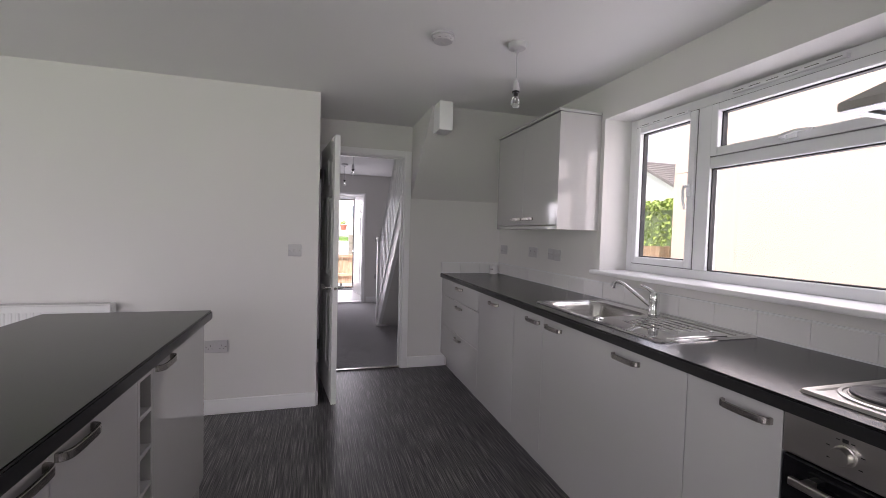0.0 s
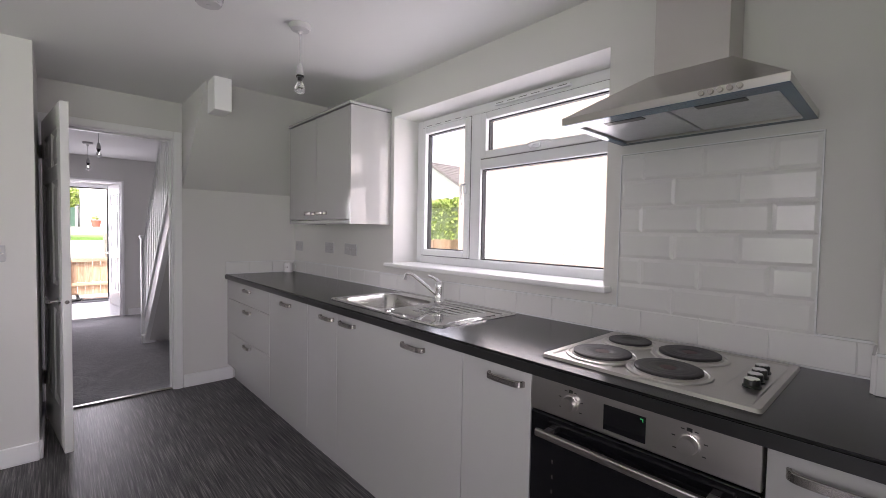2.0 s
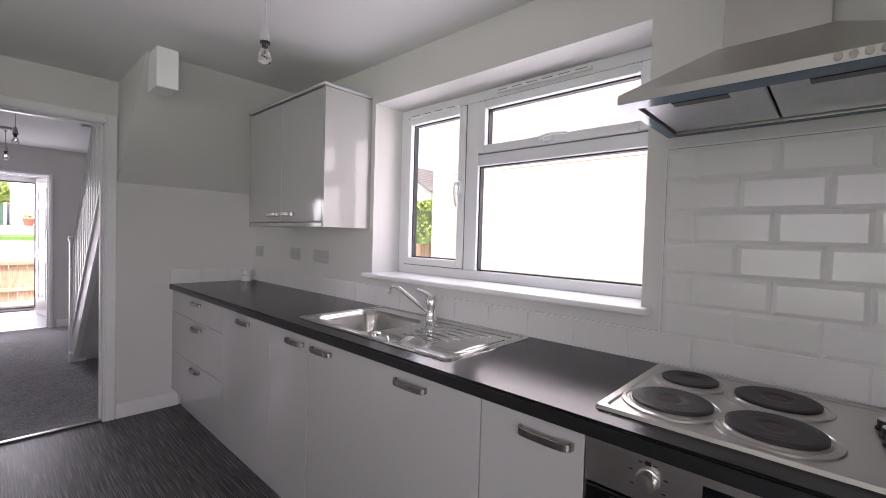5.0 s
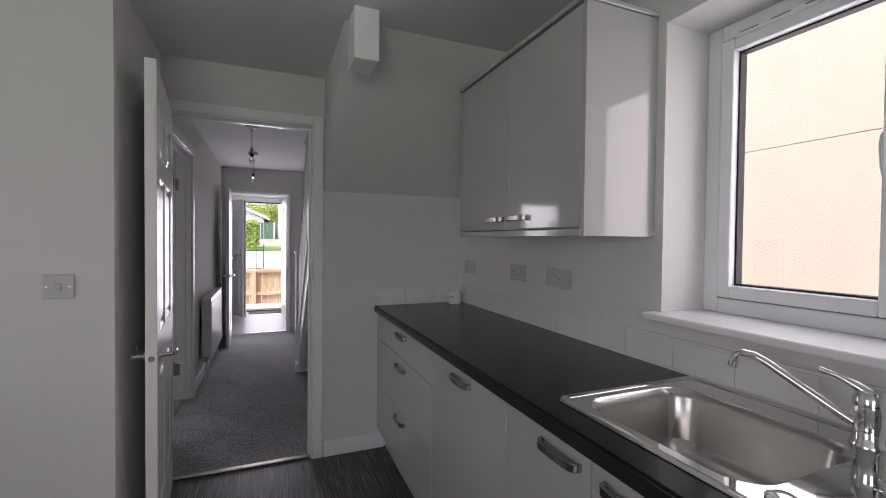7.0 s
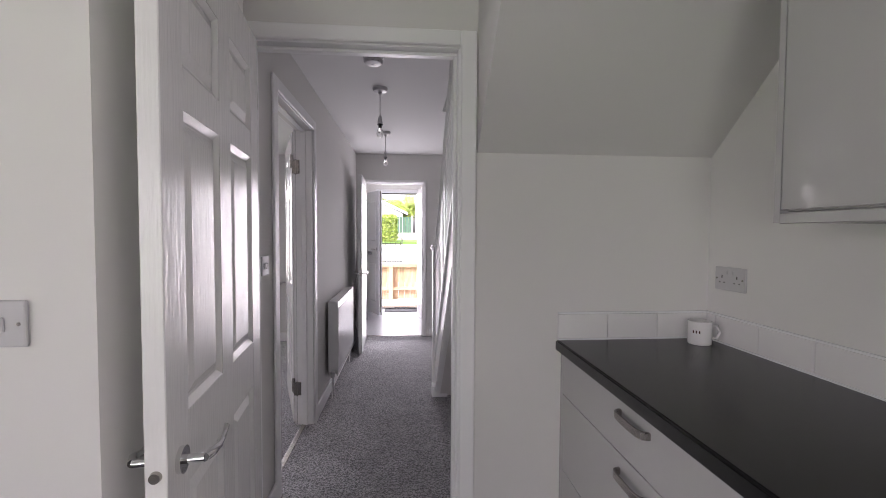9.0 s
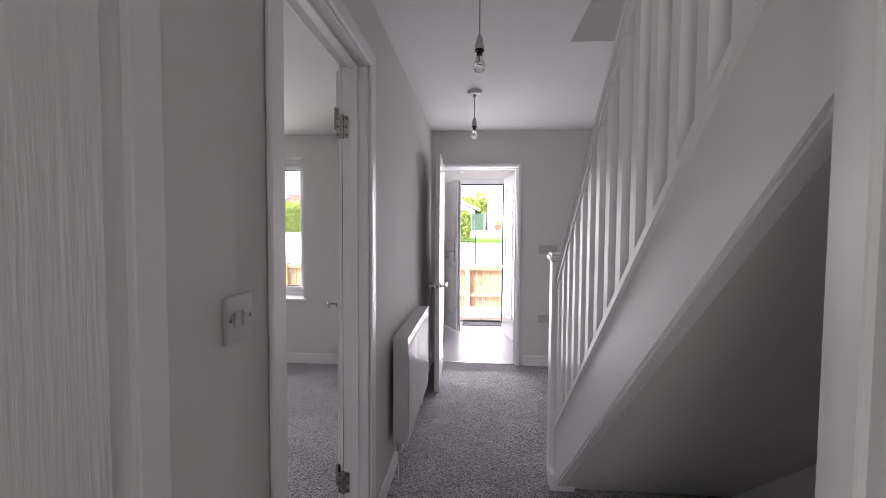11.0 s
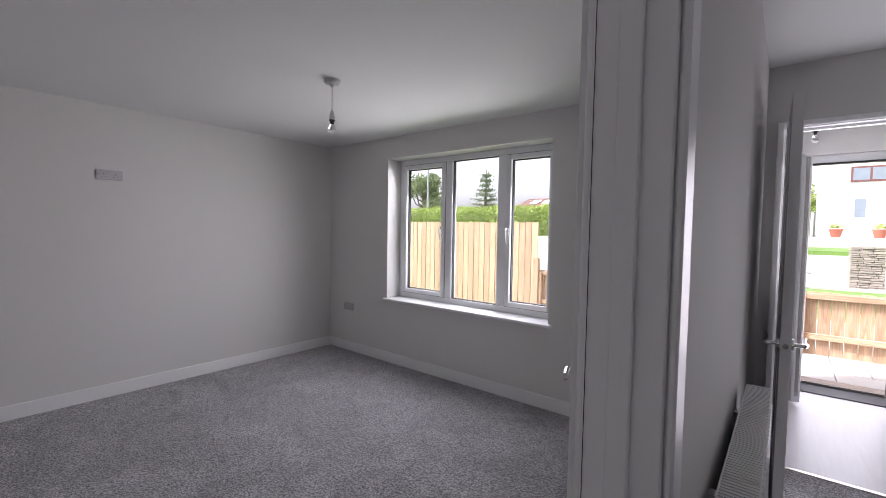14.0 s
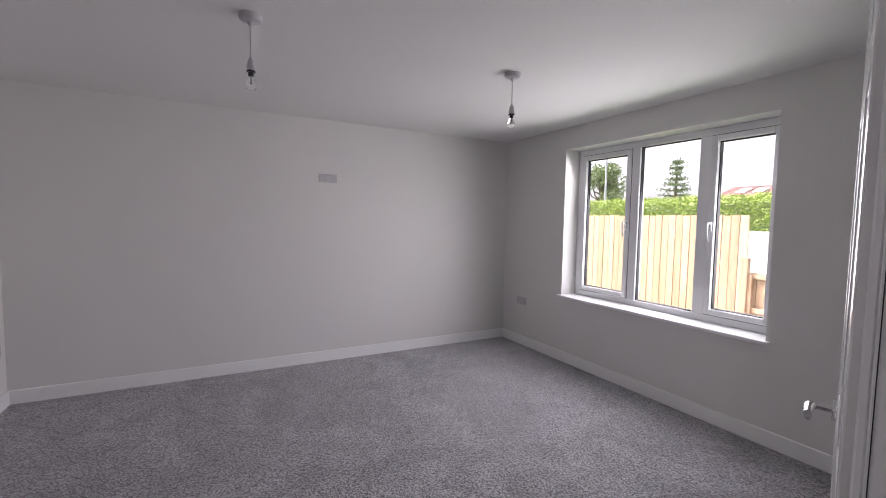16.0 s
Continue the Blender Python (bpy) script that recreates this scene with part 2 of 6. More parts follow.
GLASS = thin_glass("window_glass")
BULBGLASS = glass("bulb_glass")
TARMAC = material("tarmac", (0.07, 0.07, 0.072), 0.85, vary=0.2, scale=3, bump=0.4, bump_scale=120, grain=0.3)
PAVING = material("concrete_paving", (0.40, 0.38, 0.35), 0.85, vary=0.15, scale=4, bump=0.3, bump_scale=90, grain=0.15)
GRASS = material("grass", (0.09, 0.17, 0.03), 0.9, vary=0.4, scale=14, bump=0.6, bump_scale=60, grain=0.4)
LEAF = material("leaf", (0.27, 0.36, 0.07), 0.6, vary=0.45, scale=3)
TREELEAF = material("tree_leaf", (0.15, 0.20, 0.07), 0.6, vary=0.45, scale=2)
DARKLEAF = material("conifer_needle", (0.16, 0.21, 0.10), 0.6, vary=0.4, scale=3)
LAMPGREY = material("galvanised_grey", (0.34, 0.35, 0.36), 0.5, 0.3, vary=0.1, scale=4)
BARK = material("bark", (0.09, 0.06, 0.04), 0.9, vary=0.3, scale=8, bump=0.6, bump_scale=30)
ROOF = material("roof_tile", (0.20, 0.115, 0.095), 0.8, vary=0.3, scale=3, bump=0.3, bump_scale=40)
ROOFGREY = material("grey_roof_tile", (0.13, 0.115, 0.105), 0.8, vary=0.3, scale=3, bump=0.3, bump_scale=40)
# Road tarmac, paler than TARMAC: sunlight is put into its colour.
DRIVE = material("sunlit_tarmac", (0.20, 0.185, 0.175), 0.85, vary=0.15, scale=1.5, bump=0.3, bump_scale=90, grain=0.15)
FENCE2 = timber("fence_rail_timber", (0.36, 0.225, 0.135), (0.50, 0.355, 0.235), axis=(1.2, 14, 14))
STONE = material("garden_stone", (0.26, 0.235, 0.20), 0.9, vary=0.35, scale=5, bump=0.7, bump_scale=25)

# ---- building blocks ----


def box(bm, x0, x1, y0, y1, z0, z1, bevel=0.0, seg=1):
    r = bmesh.ops.create_cube(bm, size=1.0)
    bmesh.ops.scale(bm, vec=(x1 - x0, y1 - y0, z1 - z0), verts=r["verts"])
    bmesh.ops.translate(bm, vec=((x0 + x1) / 2, (y0 + y1) / 2, (z0 + z1) / 2), verts=r["verts"])
    if bevel:
        es = list({e for v in r["verts"] for e in v.link_edges})
        bmesh.ops.bevel(bm, geom=es, offset=bevel, segments=seg, profile=0.5, affect="EDGES")
    return bm


def rod(bm, a, b, r0, r1=None, seg=16, caps=True):
    """A round bar from a to b."""
    a, b = Vector(a), Vector(b)
    d = b - a
    m = Matrix.Translation((a + b) / 2) @ d.to_track_quat("Z", "Y").to_matrix().to_4x4()
    bmesh.ops.create_cone(bm, cap_ends=caps, segments=seg, radius1=r0, radius2=r0 if r1 is None else r1, depth=d.length, matrix=m)
    return bm


def lathe(bm, profile, seg=24, m=None):
    """A turned shape round z from (radius, height) pairs."""
    m = m or Matrix()
    rings = []
    for r, z in profile:
        rings.append([bm.verts.new(m @ Vector((max(r, 0.0002) * math.cos(2 * math.pi * i / seg), max(r, 0.0002) * math.sin(2 * math.pi * i / seg), z))) for i in range(seg)])
    for p, q in zip(rings, rings[1:]):
        for i in range(seg):
            j = (i + 1) % seg
            bm.faces.new((p[i], p[j], q[j], q[i]))
    bm.faces.new(rings[0][::-1])
    bm.faces.new(rings[-1])
    return bm


def tube(bm, points, r, seg=12):
    """A bent round bar through points."""
    pts = [Vector(p) for p in points]
    rings = []
    for i, p in enumerate(pts):
        d = (pts[min(i + 1, len(pts) - 1)] - pts[max(i - 1, 0)]).normalized()
        q = d.to_track_quat("Z", "Y")
        rr = r[i] if isinstance(r, (list, tuple)) else r
        rings.append([bm.verts.new(p + q @ Vector((rr * math.cos(2 * math.pi * k / seg), rr * math.sin(2 * math.pi * k / seg), 0))) for k in range(seg)])
    for a, b in zip(rings, rings[1:]):
        o = min(range(seg), key=lambda s: (a[0].co - b[s].co).length)
        for k in range(seg):
            bm.faces.new((a[k], a[(k + 1) % seg], b[(k + 1 + o) % seg], b[(k + o) % seg]))
    bm.faces.new(rings[0][::-1])
    bm.faces.new(rings[-1])
    return bm


def prism(bm, outline, axis, a, b):
    """A flat outline of (u, v) pushed from a to b along axis: 'x' takes (y, z), 'y' takes (x, z), 'z' takes (x, y)."""
    def put(u, v, w):
        return {"x": (w, u, v), "y": (u, w, v), "z": (u, v, w)}[axis]
    lo = [bm.verts.new(put(u, v, a)) for u, v in outline]
    hi = [bm.verts.new(put(u, v, b)) for u, v in outline]
    n = len(outline)
    fs = [bm.faces.new(lo), bm.faces.new(hi)]
    for i in range(n):
        fs.append(bm.faces.new((lo[i], lo[(i + 1) % n], hi[(i + 1) % n], hi[i])))
    bmesh.ops.recalc_face_normals(bm, faces=fs)
    return bm


def mesh_of(name, bm, mat, smooth=False):
    bmesh.ops.recalc_face_normals(bm, faces=bm.faces[:])
    me = bpy.data.meshes.new(name)
    bm.to_mesh(me)
    bm.free()
    me.materials.append(mat)
    if smooth:
        me.shade_smooth()
        me.set_sharp_from_angle(angle=radians(38))
    return me


def part(name, bm, mat, parent=None, label="", smooth=False, category="", kind="", group=""):
    ob = new(name, mesh_of(name, bm, mat, smooth))
    if parent is not None:
        ob.parent = parent
    return tagged(ob, label, category, group, kind)


def thing(name, label, category, m=None, group="", kind=""):
    """An Empty at the base of a thing, to hold its parts."""
    ob = new(name)
    ob.empty_display_size = 0.1
    if m is not None:
        ob.matrix_basis = m
    return tagged(ob, label, category, group, kind)


def setting(name, bm, mat, label, category):
    return part(name, bm, mat, None, label, False, category, "structure")


def B(*a, **k):
    return box(bmesh.new(), *a, **k)


# ---- the house: plan in metres ----
CH = 2.29                      # ceiling
CHL = 2.238                    # lounge ceiling
XW = 2.553                     # inner face of the side wall
XH = 2.465                     # the same beside the stairs, where it is lined
YK0, YK1 = 4.742, 4.842        # wall between kitchen and hall
YN0, YN1 = 4.003, 4.15        # wall between kitchen and lounge
HX0, HX1 = 0.622, 0.731        # wall between lounge and hall
YH, YL, YO = 8.527, 8.393, 8.72  # front wall: hall face, lounge face, outside
XL = -3.178                    # lounge's far wall
YB = -1.9                      # rear wall
DH = 1.995                     # door openings


def pieces(bm, along, t0, t1, u0, u1, z0, z1, holes):
    """A wall slab with openings (u0, u1, z0, z1) that go through it."""
    def slab(a, b, c, d):
        if b - a > 1e-4 and d - c > 1e-4:
            if along == "y":
                box(bm, t0, t1, a, b, c, d)
            else:
                box(bm, a, b, t0, t1, c, d)
    at = u0
    for a, b, c, d in sorted(holes):
        slab(at, a, z0, z1)
        slab(a, b, z0, c)
        slab(a, b, d, z1)
        at = b
    slab(at, u1, z0, z1)
    return bm


UP = 4.7
KW = (1.645, 3.14, 1.088, 2.065)     # kitchen window opening: y0, y1, z0, z1
LW = (-2.250, -0.513, 0.645, 2.030)     # lounge window opening: x0, x1, z0, z1
setting("wall_east", pieces(bmesh.new(), "y", XW, XW + 0.33, YB, 10.6, 0, UP, [KW]), WALL, "white painted outer side wall with a wide window", "wall")
setting("wall_east_lining", B(XH, XW + 0.002, YK1, YH, 0, UP), WALL, "white plastered lining of the side wall in the hall", "wall")
setting("wall_kitchen_end", pieces(bmesh.new(), "x", YK0, YK1, 0.791, XW, 0, UP, [(0.80, 1.56, -0.001, DH)]), WALL, "white painted kitchen end wall with a doorway", "wall")
setting("wall_kitchen_lounge", B(XL - 0.3, 0.622, YN0, YN1, 0, CH), WALL, "white painted wall between kitchen and lounge", "wall")
setting("wall_nib", B(0.622, 0.791, YN0, YK1, 0, CH), WALL, "white painted return wall beside the kitchen door", "wall")
setting("wall_hall_lounge", pieces(bmesh.new(), "y", HX0, HX1, YK1, YH, 0, CH, [(5.30, 6.09, -0.001, DH)]), WALL, "white painted wall between hall and lounge with a doorway", "wall")
setting("wall_front_hall", pieces(bmesh.new(), "x", YH, 8.63, HX0, XW, 0, UP, [(0.82, 1.568, -0.001, 1.937)]), WALL, "white painted front wall of the hall with a doorway", "wall")
setting("wall_front_lounge", pieces(bmesh.new(), "x", YL, YO, XL - 0.3, HX0, 0, CH, [LW]), WALL, "white painted front wall of the lounge with a wide window", "wall")
# The opening is out of view, added for the west fill lamp.
setting("wall_west", pieces(bmesh.new(), "y", XL - 0.3, XL, YB, YL, 0, CH, [(0.2, 2.2, 0.5, 2.1)]), WALL, "white painted lounge side wall", "wall")
setting("wall_rear", pieces(bmesh.new(), "x", YB - 0.3, YB, XL - 0.3, XW, 0, CH, [(-1.8, 0.6, 0.05, 2.1)]), WALL, "white painted rear wall with a patio opening", "wall")
setting("wall_stub", B(1.52, XW, 0.555, 0.678, 0, CH), WALL, "white painted short wall at the end of the worktop", "wall")
setting("pipe_boxing", B(2.385, XW, 0.678, 0.84, 0.912, CH, bevel=0.004), WALL, "white painted pipe boxing in the kitchen corner", "boxing")
setting("wall_stairwell", B(1.545, 1.645, 3.3, 6.605, CH + 0.2, UP), WALL, "white painted wall above the stairs", "wall")
setting("wall_stairwell_end", B(1.545, XW, 3.2, 3.3, CH + 0.2, UP), WALL, "white painted end wall above the stairs", "wall")
# Window hole is out of view, added for the stairwell fill lamp.
setting("wall_stairwell_head", pieces(bmesh.new(), "x", 6.605, 6.70, 1.545, XW, CH + 0.2, UP, [(1.75, 2.45, 3.25, 4.25)]), WALL, "white painted wall above the foot of the stairs", "wall")

cl = bmesh.new()
box(cl, XL - 0.3, XW, YB, YN0, CH, CH + 0.2)
box(cl, XL - 0.3, 1.645, YN0, YK1, CH, CH + 0.2)
box(cl, 1.645, XW, YN0, YK0 - 0.7, CH, CH + 0.2)
box(cl, XL - 0.3, 1.645, YK1, YO, CH, CH + 0.2)
box(cl, 1.645, XW, 6.605, YO, CH, CH + 0.2)
setting("ceiling", cl, CEIL, "flat white painted ceiling", "ceiling")
setting("ceiling_lounge", B(XL, HX0, YN1, YL, CHL, CH), CEIL, "flat white painted lounge ceiling", "ceiling")
setting("ceiling_upper", B(1.4, XW, 3.2, 6.8, UP, UP + 0.1), CEIL, "white painted ceiling above the stairwell", "ceiling")

setting("floor_kitchen", B(XL - 0.3, XW, YB, YK0 + 0.03, -0.1, 0.0), VINYL, "dark grey streaked vinyl kitchen floor", "floor")
fl = bmesh.new()
box(fl, XL - 0.3, HX0, YN0, YL, -0.1, 0.006)
box(fl, HX0, XW, YK0 + 0.03, YH + 0.035, -0.1, 0.006)
setting("floor_carpet", fl, CARPET, "mottled grey twist-pile carpet", "carpet")

# stair soffit that slopes down into the kitchen and under the flight
SL = 0.90


def soffit_z(y):
    return 1.618 + SL * (YK0 - y)


yt = YK0 - (CH - 1.618) / SL
so = bmesh.new()
prism(so, [(YK0, 1.618), (yt, CH), (YK0, CH)], "x", 1.628, XW)
setting("stair_bulkhead", so, WALL, "white plastered sloping underside of the stairs", "soffit")


def skirting(label, runs):
    bm = bmesh.new()
    for x0, x1, y0, y1 in runs:
        box(bm, x0, x1, y0, y1, 0.0, 0.105, bevel=0.004)
    return setting("baseboard", bm, GLOSS, label, "skirting board")


S = 0.015
skirting("white gloss skirting board in the kitchen", [(XL, 0.791, YN0 - S, YN0), (0.791, 0.791 + S, YN0, YK0 - S), (1.625, 2.0, YK0 - S, YK0), (XL, XL + S, YB, YN0 - S)])
skirting("white gloss skirting board in the hall", [(HX1, HX1 + S, YK1, 5.24), (HX1, HX1 + S, 6.16, YH), (1.64, XH, YH - S, YH), (XH - S, XH, 6.73, YH - S)])
skirting("white gloss skirting board in the lounge", [(XL, XL + S, YN1 + S, YL - S), (XL, HX0, YL - S, YL), (XL, HX0 - 0.0, YN1, YN1 + S), (HX0 - S, HX0, YN1 + S, 5.24), (HX0 - S, HX0, 6.16, YL - S)])

# ---- openings: linings, architraves, doors, windows ----


def doorway_trim(name, label, along, f0, f1, a, b, h, stop=0.5, sides=(True, True), A=0.062):
    """Lining, stop and architraves round an opening from a to b in a wall between faces f0 and f1."""
    t = thing(name, label, "door frame", kind="structure")

    def bx(u0, u1, w0, w1, z0, z1, bev=0.002):
        return B(w0, w1, u0, u1, z0, z1, bevel=bev) if along == "y" else B(u0, u1, w0, w1, z0, z1, bevel=bev)
    L = 0.006
    part("lining", bx(a - 0.02, a + L, f0 - 0.002, f1 + 0.002, 0.0, h), GLOSS, t)
    part("lining", bx(b - L, b + 0.02, f0 - 0.002, f1 + 0.002, 0.0, h), GLOSS, t)
    part("lining", bx(a - 0.02, b + 0.02, f0 - 0.002, f1 + 0.002, h, h + 0.022), GLOSS, t)
    s = f0 + (f1 - f0) * stop
    part("door_stop", bx(a + L, a + L + 0.012, s - 0.016, s + 0.016, 0.0, h - 0.012), GLOSS, t)
    part("door_stop", bx(b - L - 0.012, b - L, s - 0.016, s + 0.016, 0.0, h - 0.012), GLOSS, t)
    part("door_stop", bx(a + L, b - L, s - 0.016, s + 0.016, h - 0.012, h), GLOSS, t)
    for k, (w0, w1) in enumerate(((f0 - 0.016, f0 - 0.0025), (f1 + 0.0025, f1 + 0.016))):
        if sides[k]:
            part("architrave", bx(a - A, a - 0.004, w0, w1, 0.0, h + A, 0.004), GLOSS, t)
            part("architrave", bx(b + 0.004, b + A, w0, w1, 0.0, h + A, 0.004), GLOSS, t)
            part("architrave", bx(a - 0.004, b + 0.004, w0, w1, h + 0.006, h + A, 0.004), GLOSS, t)
    return t


def lever(bm, x, y, z, side, toward):
    """A lever on a round rose; side is +1 or -1 along y, toward is the way the lever points along x."""
    rod(bm, (x, y, z), (x, y + side * 0.009, z), 0.026, seg=24)
    rod(bm, (x, y, z), (x, y + side * 0.045, z), 0.009)
    pts = [(x, y + side * 0.045, z), (x + toward * 0.02, y + side * 0.052, z + 0.001), (x + toward * 0.06, y + side * 0.052, z - 0.006), (x + toward * 0.09, y + side * 0.05, z - 0.002), (x + toward * 0.115, y + side * 0.05, z + 0.012)]
    tube(bm, pts, [0.009, 0.010, 0.008, 0.008, 0.009])
    return bm


def door_leaf(name, label, m, w, hand=1, h=1.98, hz=0.865, mat=None, hinges=True):
    """Six-panel moulded leaf. Local x runs from the hinge to the free edge, y through the thickness."""
    mat = mat or DOOR
    t = thing(name, label, "door", m, kind="structure")
    T = 0.019
    bm = bmesh.new()
    st, mid = 0.105, 0.095
    zs = [(1.64, 1.845), (0.945, 1.555), (0.235, 0.80)]
    pw = (w - 2 * st - mid) / 2
    box(bm, 0, st, -T, T, 0.006, h, bevel=0.002)
    box(bm, w - st, w, -T, T, 0.006, h, bevel=0.002)
    box(bm, st + pw, st + pw + mid, -T + 0.0004, T - 0.0004, 0.235, 1.845)
    cuts = [0.006] + [z for p in reversed(zs) for z in p] + [h]
    for z0, z1 in zip(cuts[::2], cuts[1::2]):
        box(bm, st, w - st, -T + 0.0002, T - 0.0002, z0, z1)
    box(bm, st, w - st, -0.006, 0.006, 0.2, 1.86)
    # moulded slope round every panel
    for z0, z1 in zs:
        for x0 in (st, st + pw + mid):
            for s in (-1, 1):
                o = [(x0, z0), (x0 + pw, z0), (x0 + pw, z1), (x0, z1)]
                i = [(x0 + 0.016, z0 + 0.016), (x0 + pw - 0.016, z0 + 0.016), (x0 + pw - 0.016, z1 - 0.016), (x0 + 0.016, z1 - 0.016)]
                vo = [bm.verts.new((a, s * (T - 0.002), b)) for a, b in o]
                vi = [bm.verts.new((a, s * 0.0075, b)) for a, b in i]
                for k in range(4):
                    bm.faces.new((vo[k], vo[(k + 1) % 4], vi[(k + 1) % 4], vi[k]))
    part("leaf", bm, mat, t)
    for z0, z1 in zs:
        for x0 in (st, st + pw + mid):
            pb = bmesh.new()
            a0, a1, b0, b1 = x0 + 0.022, x0 + pw - 0.022, z0 + 0.022, z1 - 0.022
            for s in (-1, 1):
                lo = [pb.verts.new((a, s * 0.0068, b)) for a, b in ((a0, b0), (a1, b0), (a1, b1), (a0, b1))]
                g = 0.022
                hi = [pb.verts.new((a, s * 0.0155, b)) for a, b in ((a0 + g, b0 + g), (a1 - g, b0 + g), (a1 - g, b1 - g), (a0 + g, b1 - g))]
                pb.faces.new(hi)
                for k in range(4):
                    pb.faces.new((lo[k], lo[(k + 1) % 4], hi[(k + 1) % 4], hi[k]))
            part("panel", pb, mat, t)
    for s in (-1, 1):
        part("door_handle", lever(bmesh.new(), w - 0.058, s * T, hz, s, -1), CHROME, t, "polished chrome lever handle on a round rose", smooth=True)
    part("latch", rod(bmesh.new(), (w - 0.001, 0, hz), (w + 0.008, 0, hz), 0.011, 0.0095, seg=20), NICKEL, t, "round metal latch bolt", True)
    if hinges:
        for z in (0.22, 1.74):
            hb = bmesh.new()
            rod(hb, (0, hand * (T + 0.004), z), (0, hand * (T + 0.004), z + 0.09), 0.0055)
            box(hb, -0.0025, 0.0, -0.014, hand * T if hand > 0 else T, z, z + 0.09)
            box(hb, -0.032, -0.002, hand * (T + 0.002) - 0.0012, hand * (T + 0.002) + 0.0012, z, z + 0.09)
            for q in (0.015, 0.045, 0.075):
                rod(hb, (-0.02, hand * (T + 0.002), z + q), (-0.02, hand * (T + 0.0045), z + q), 0.004, seg=8)
            part("hinge", hb, NICKEL, t, "satin nickel butt hinge", smooth=True)
    return t


doorway_trim("door_frame_kitchen", "white gloss door lining and architrave of the kitchen", "x", YK0, YK1, 0.80, 1.56, DH, 0.55)
frame_lounge = doorway_trim("door_frame_lounge", "white gloss door lining and architrave of the lounge", "y", HX0, HX1, 5.30, 6.09, DH, 0.5, A=0.07)
# Dark strip, not rubber: the door gap's shade is put into its colour.
part("door_gap", B(0.6242, 0.6249, 6.0822, 6.0838, 0.012, DH - 0.006), GASKET, frame_lounge, "thin dark strip painted as the shaded gap beside the hinges")
for z in (0.21, 1.708):        # open butt hinges, both leaves showing
    hb = bmesh.new()
    rod(hb, (0.626, 6.0785, z - 0.004), (0.626, 6.0785, z + 0.094), 0.006)
    box(hb, 0.602, 0.6235, 6.0785, 6.0815, z, z + 0.09, bevel=0.001)
    box(hb, 0.6285, 0.651, 6.0800, 6.0835, z, z + 0.09, bevel=0.001)
    hinge = part("hinge", hb, NICKEL, frame_lounge, "tarnished steel butt hinge", smooth=False)
    for q in (0.013, 0.045, 0.077):
        for x in (0.609, 0.6435):
            part("screw", rod(bmesh.new(), (x, 6.0805, z + q), (x, 6.0775, z + q), 0.0034, seg=8), IRON, hinge)
    for q in (0.030, 0.062):
        part("knuckle_gap", rod(bmesh.new(), (0.626, 6.0785, z + q), (0.626, 6.0785, z + q + 0.002), 0.0064), IRON, hinge)
doorway_trim("door_frame_porch", "white gloss door lining and architrave of the porch", "x", YH, 8.63, 0.82, 1.568, 1.937, 0.6, A=0.036)
a_k = math.degrees(math.atan2(3.956 - 4.716, 0.915 - 0.826))
door_leaf("door_kitchen", "white six-panel kitchen door standing open", pose(0.826, 4.716, 0.008, 0, 0, a_k), 0.762, hand=-1)
door_leaf("door_lounge", "white six-panel lounge door folded wide open", pose(0.610, 6.115, 0.008, 0, 0, 108.5), 0.762, hand=1, hz=0.893)
door_leaf("door_porch_inner", "white six-panel inner door open into the hall", pose(0.842, 8.49, 0.008, 0, 0, -88.2), 0.75, hand=1, h=1.925)
door_leaf("door_porch_side", "white six-panel door ajar in the porch", pose(1.672, 9.11, 0.008, 0, 0, 99.5), 0.80, hand=1)


def floor_bar(name, label, x0, x1, y0, y1):
    bm = B(x0, x1, y0, y1, 0.0, 0.011, bevel=0.004, seg=2)
    return setting(name, bm, NICKEL, label, "threshold strip")


floor_bar("threshold_kitchen", "satin metal threshold strip between vinyl and carpet", 0.806, 1.554, YK0 + 0.012, YK0 + 0.048)
floor_bar("threshold_porch", "satin metal threshold strip between carpet and vinyl", 0.826, 1.562, YH + 0.018, YH + 0.05)
floor_bar("threshold_lounge", "satin metal threshold strip in the lounge doorway", HX0 + 0.03, HX0 + 0.06, 5.306, 6.084)


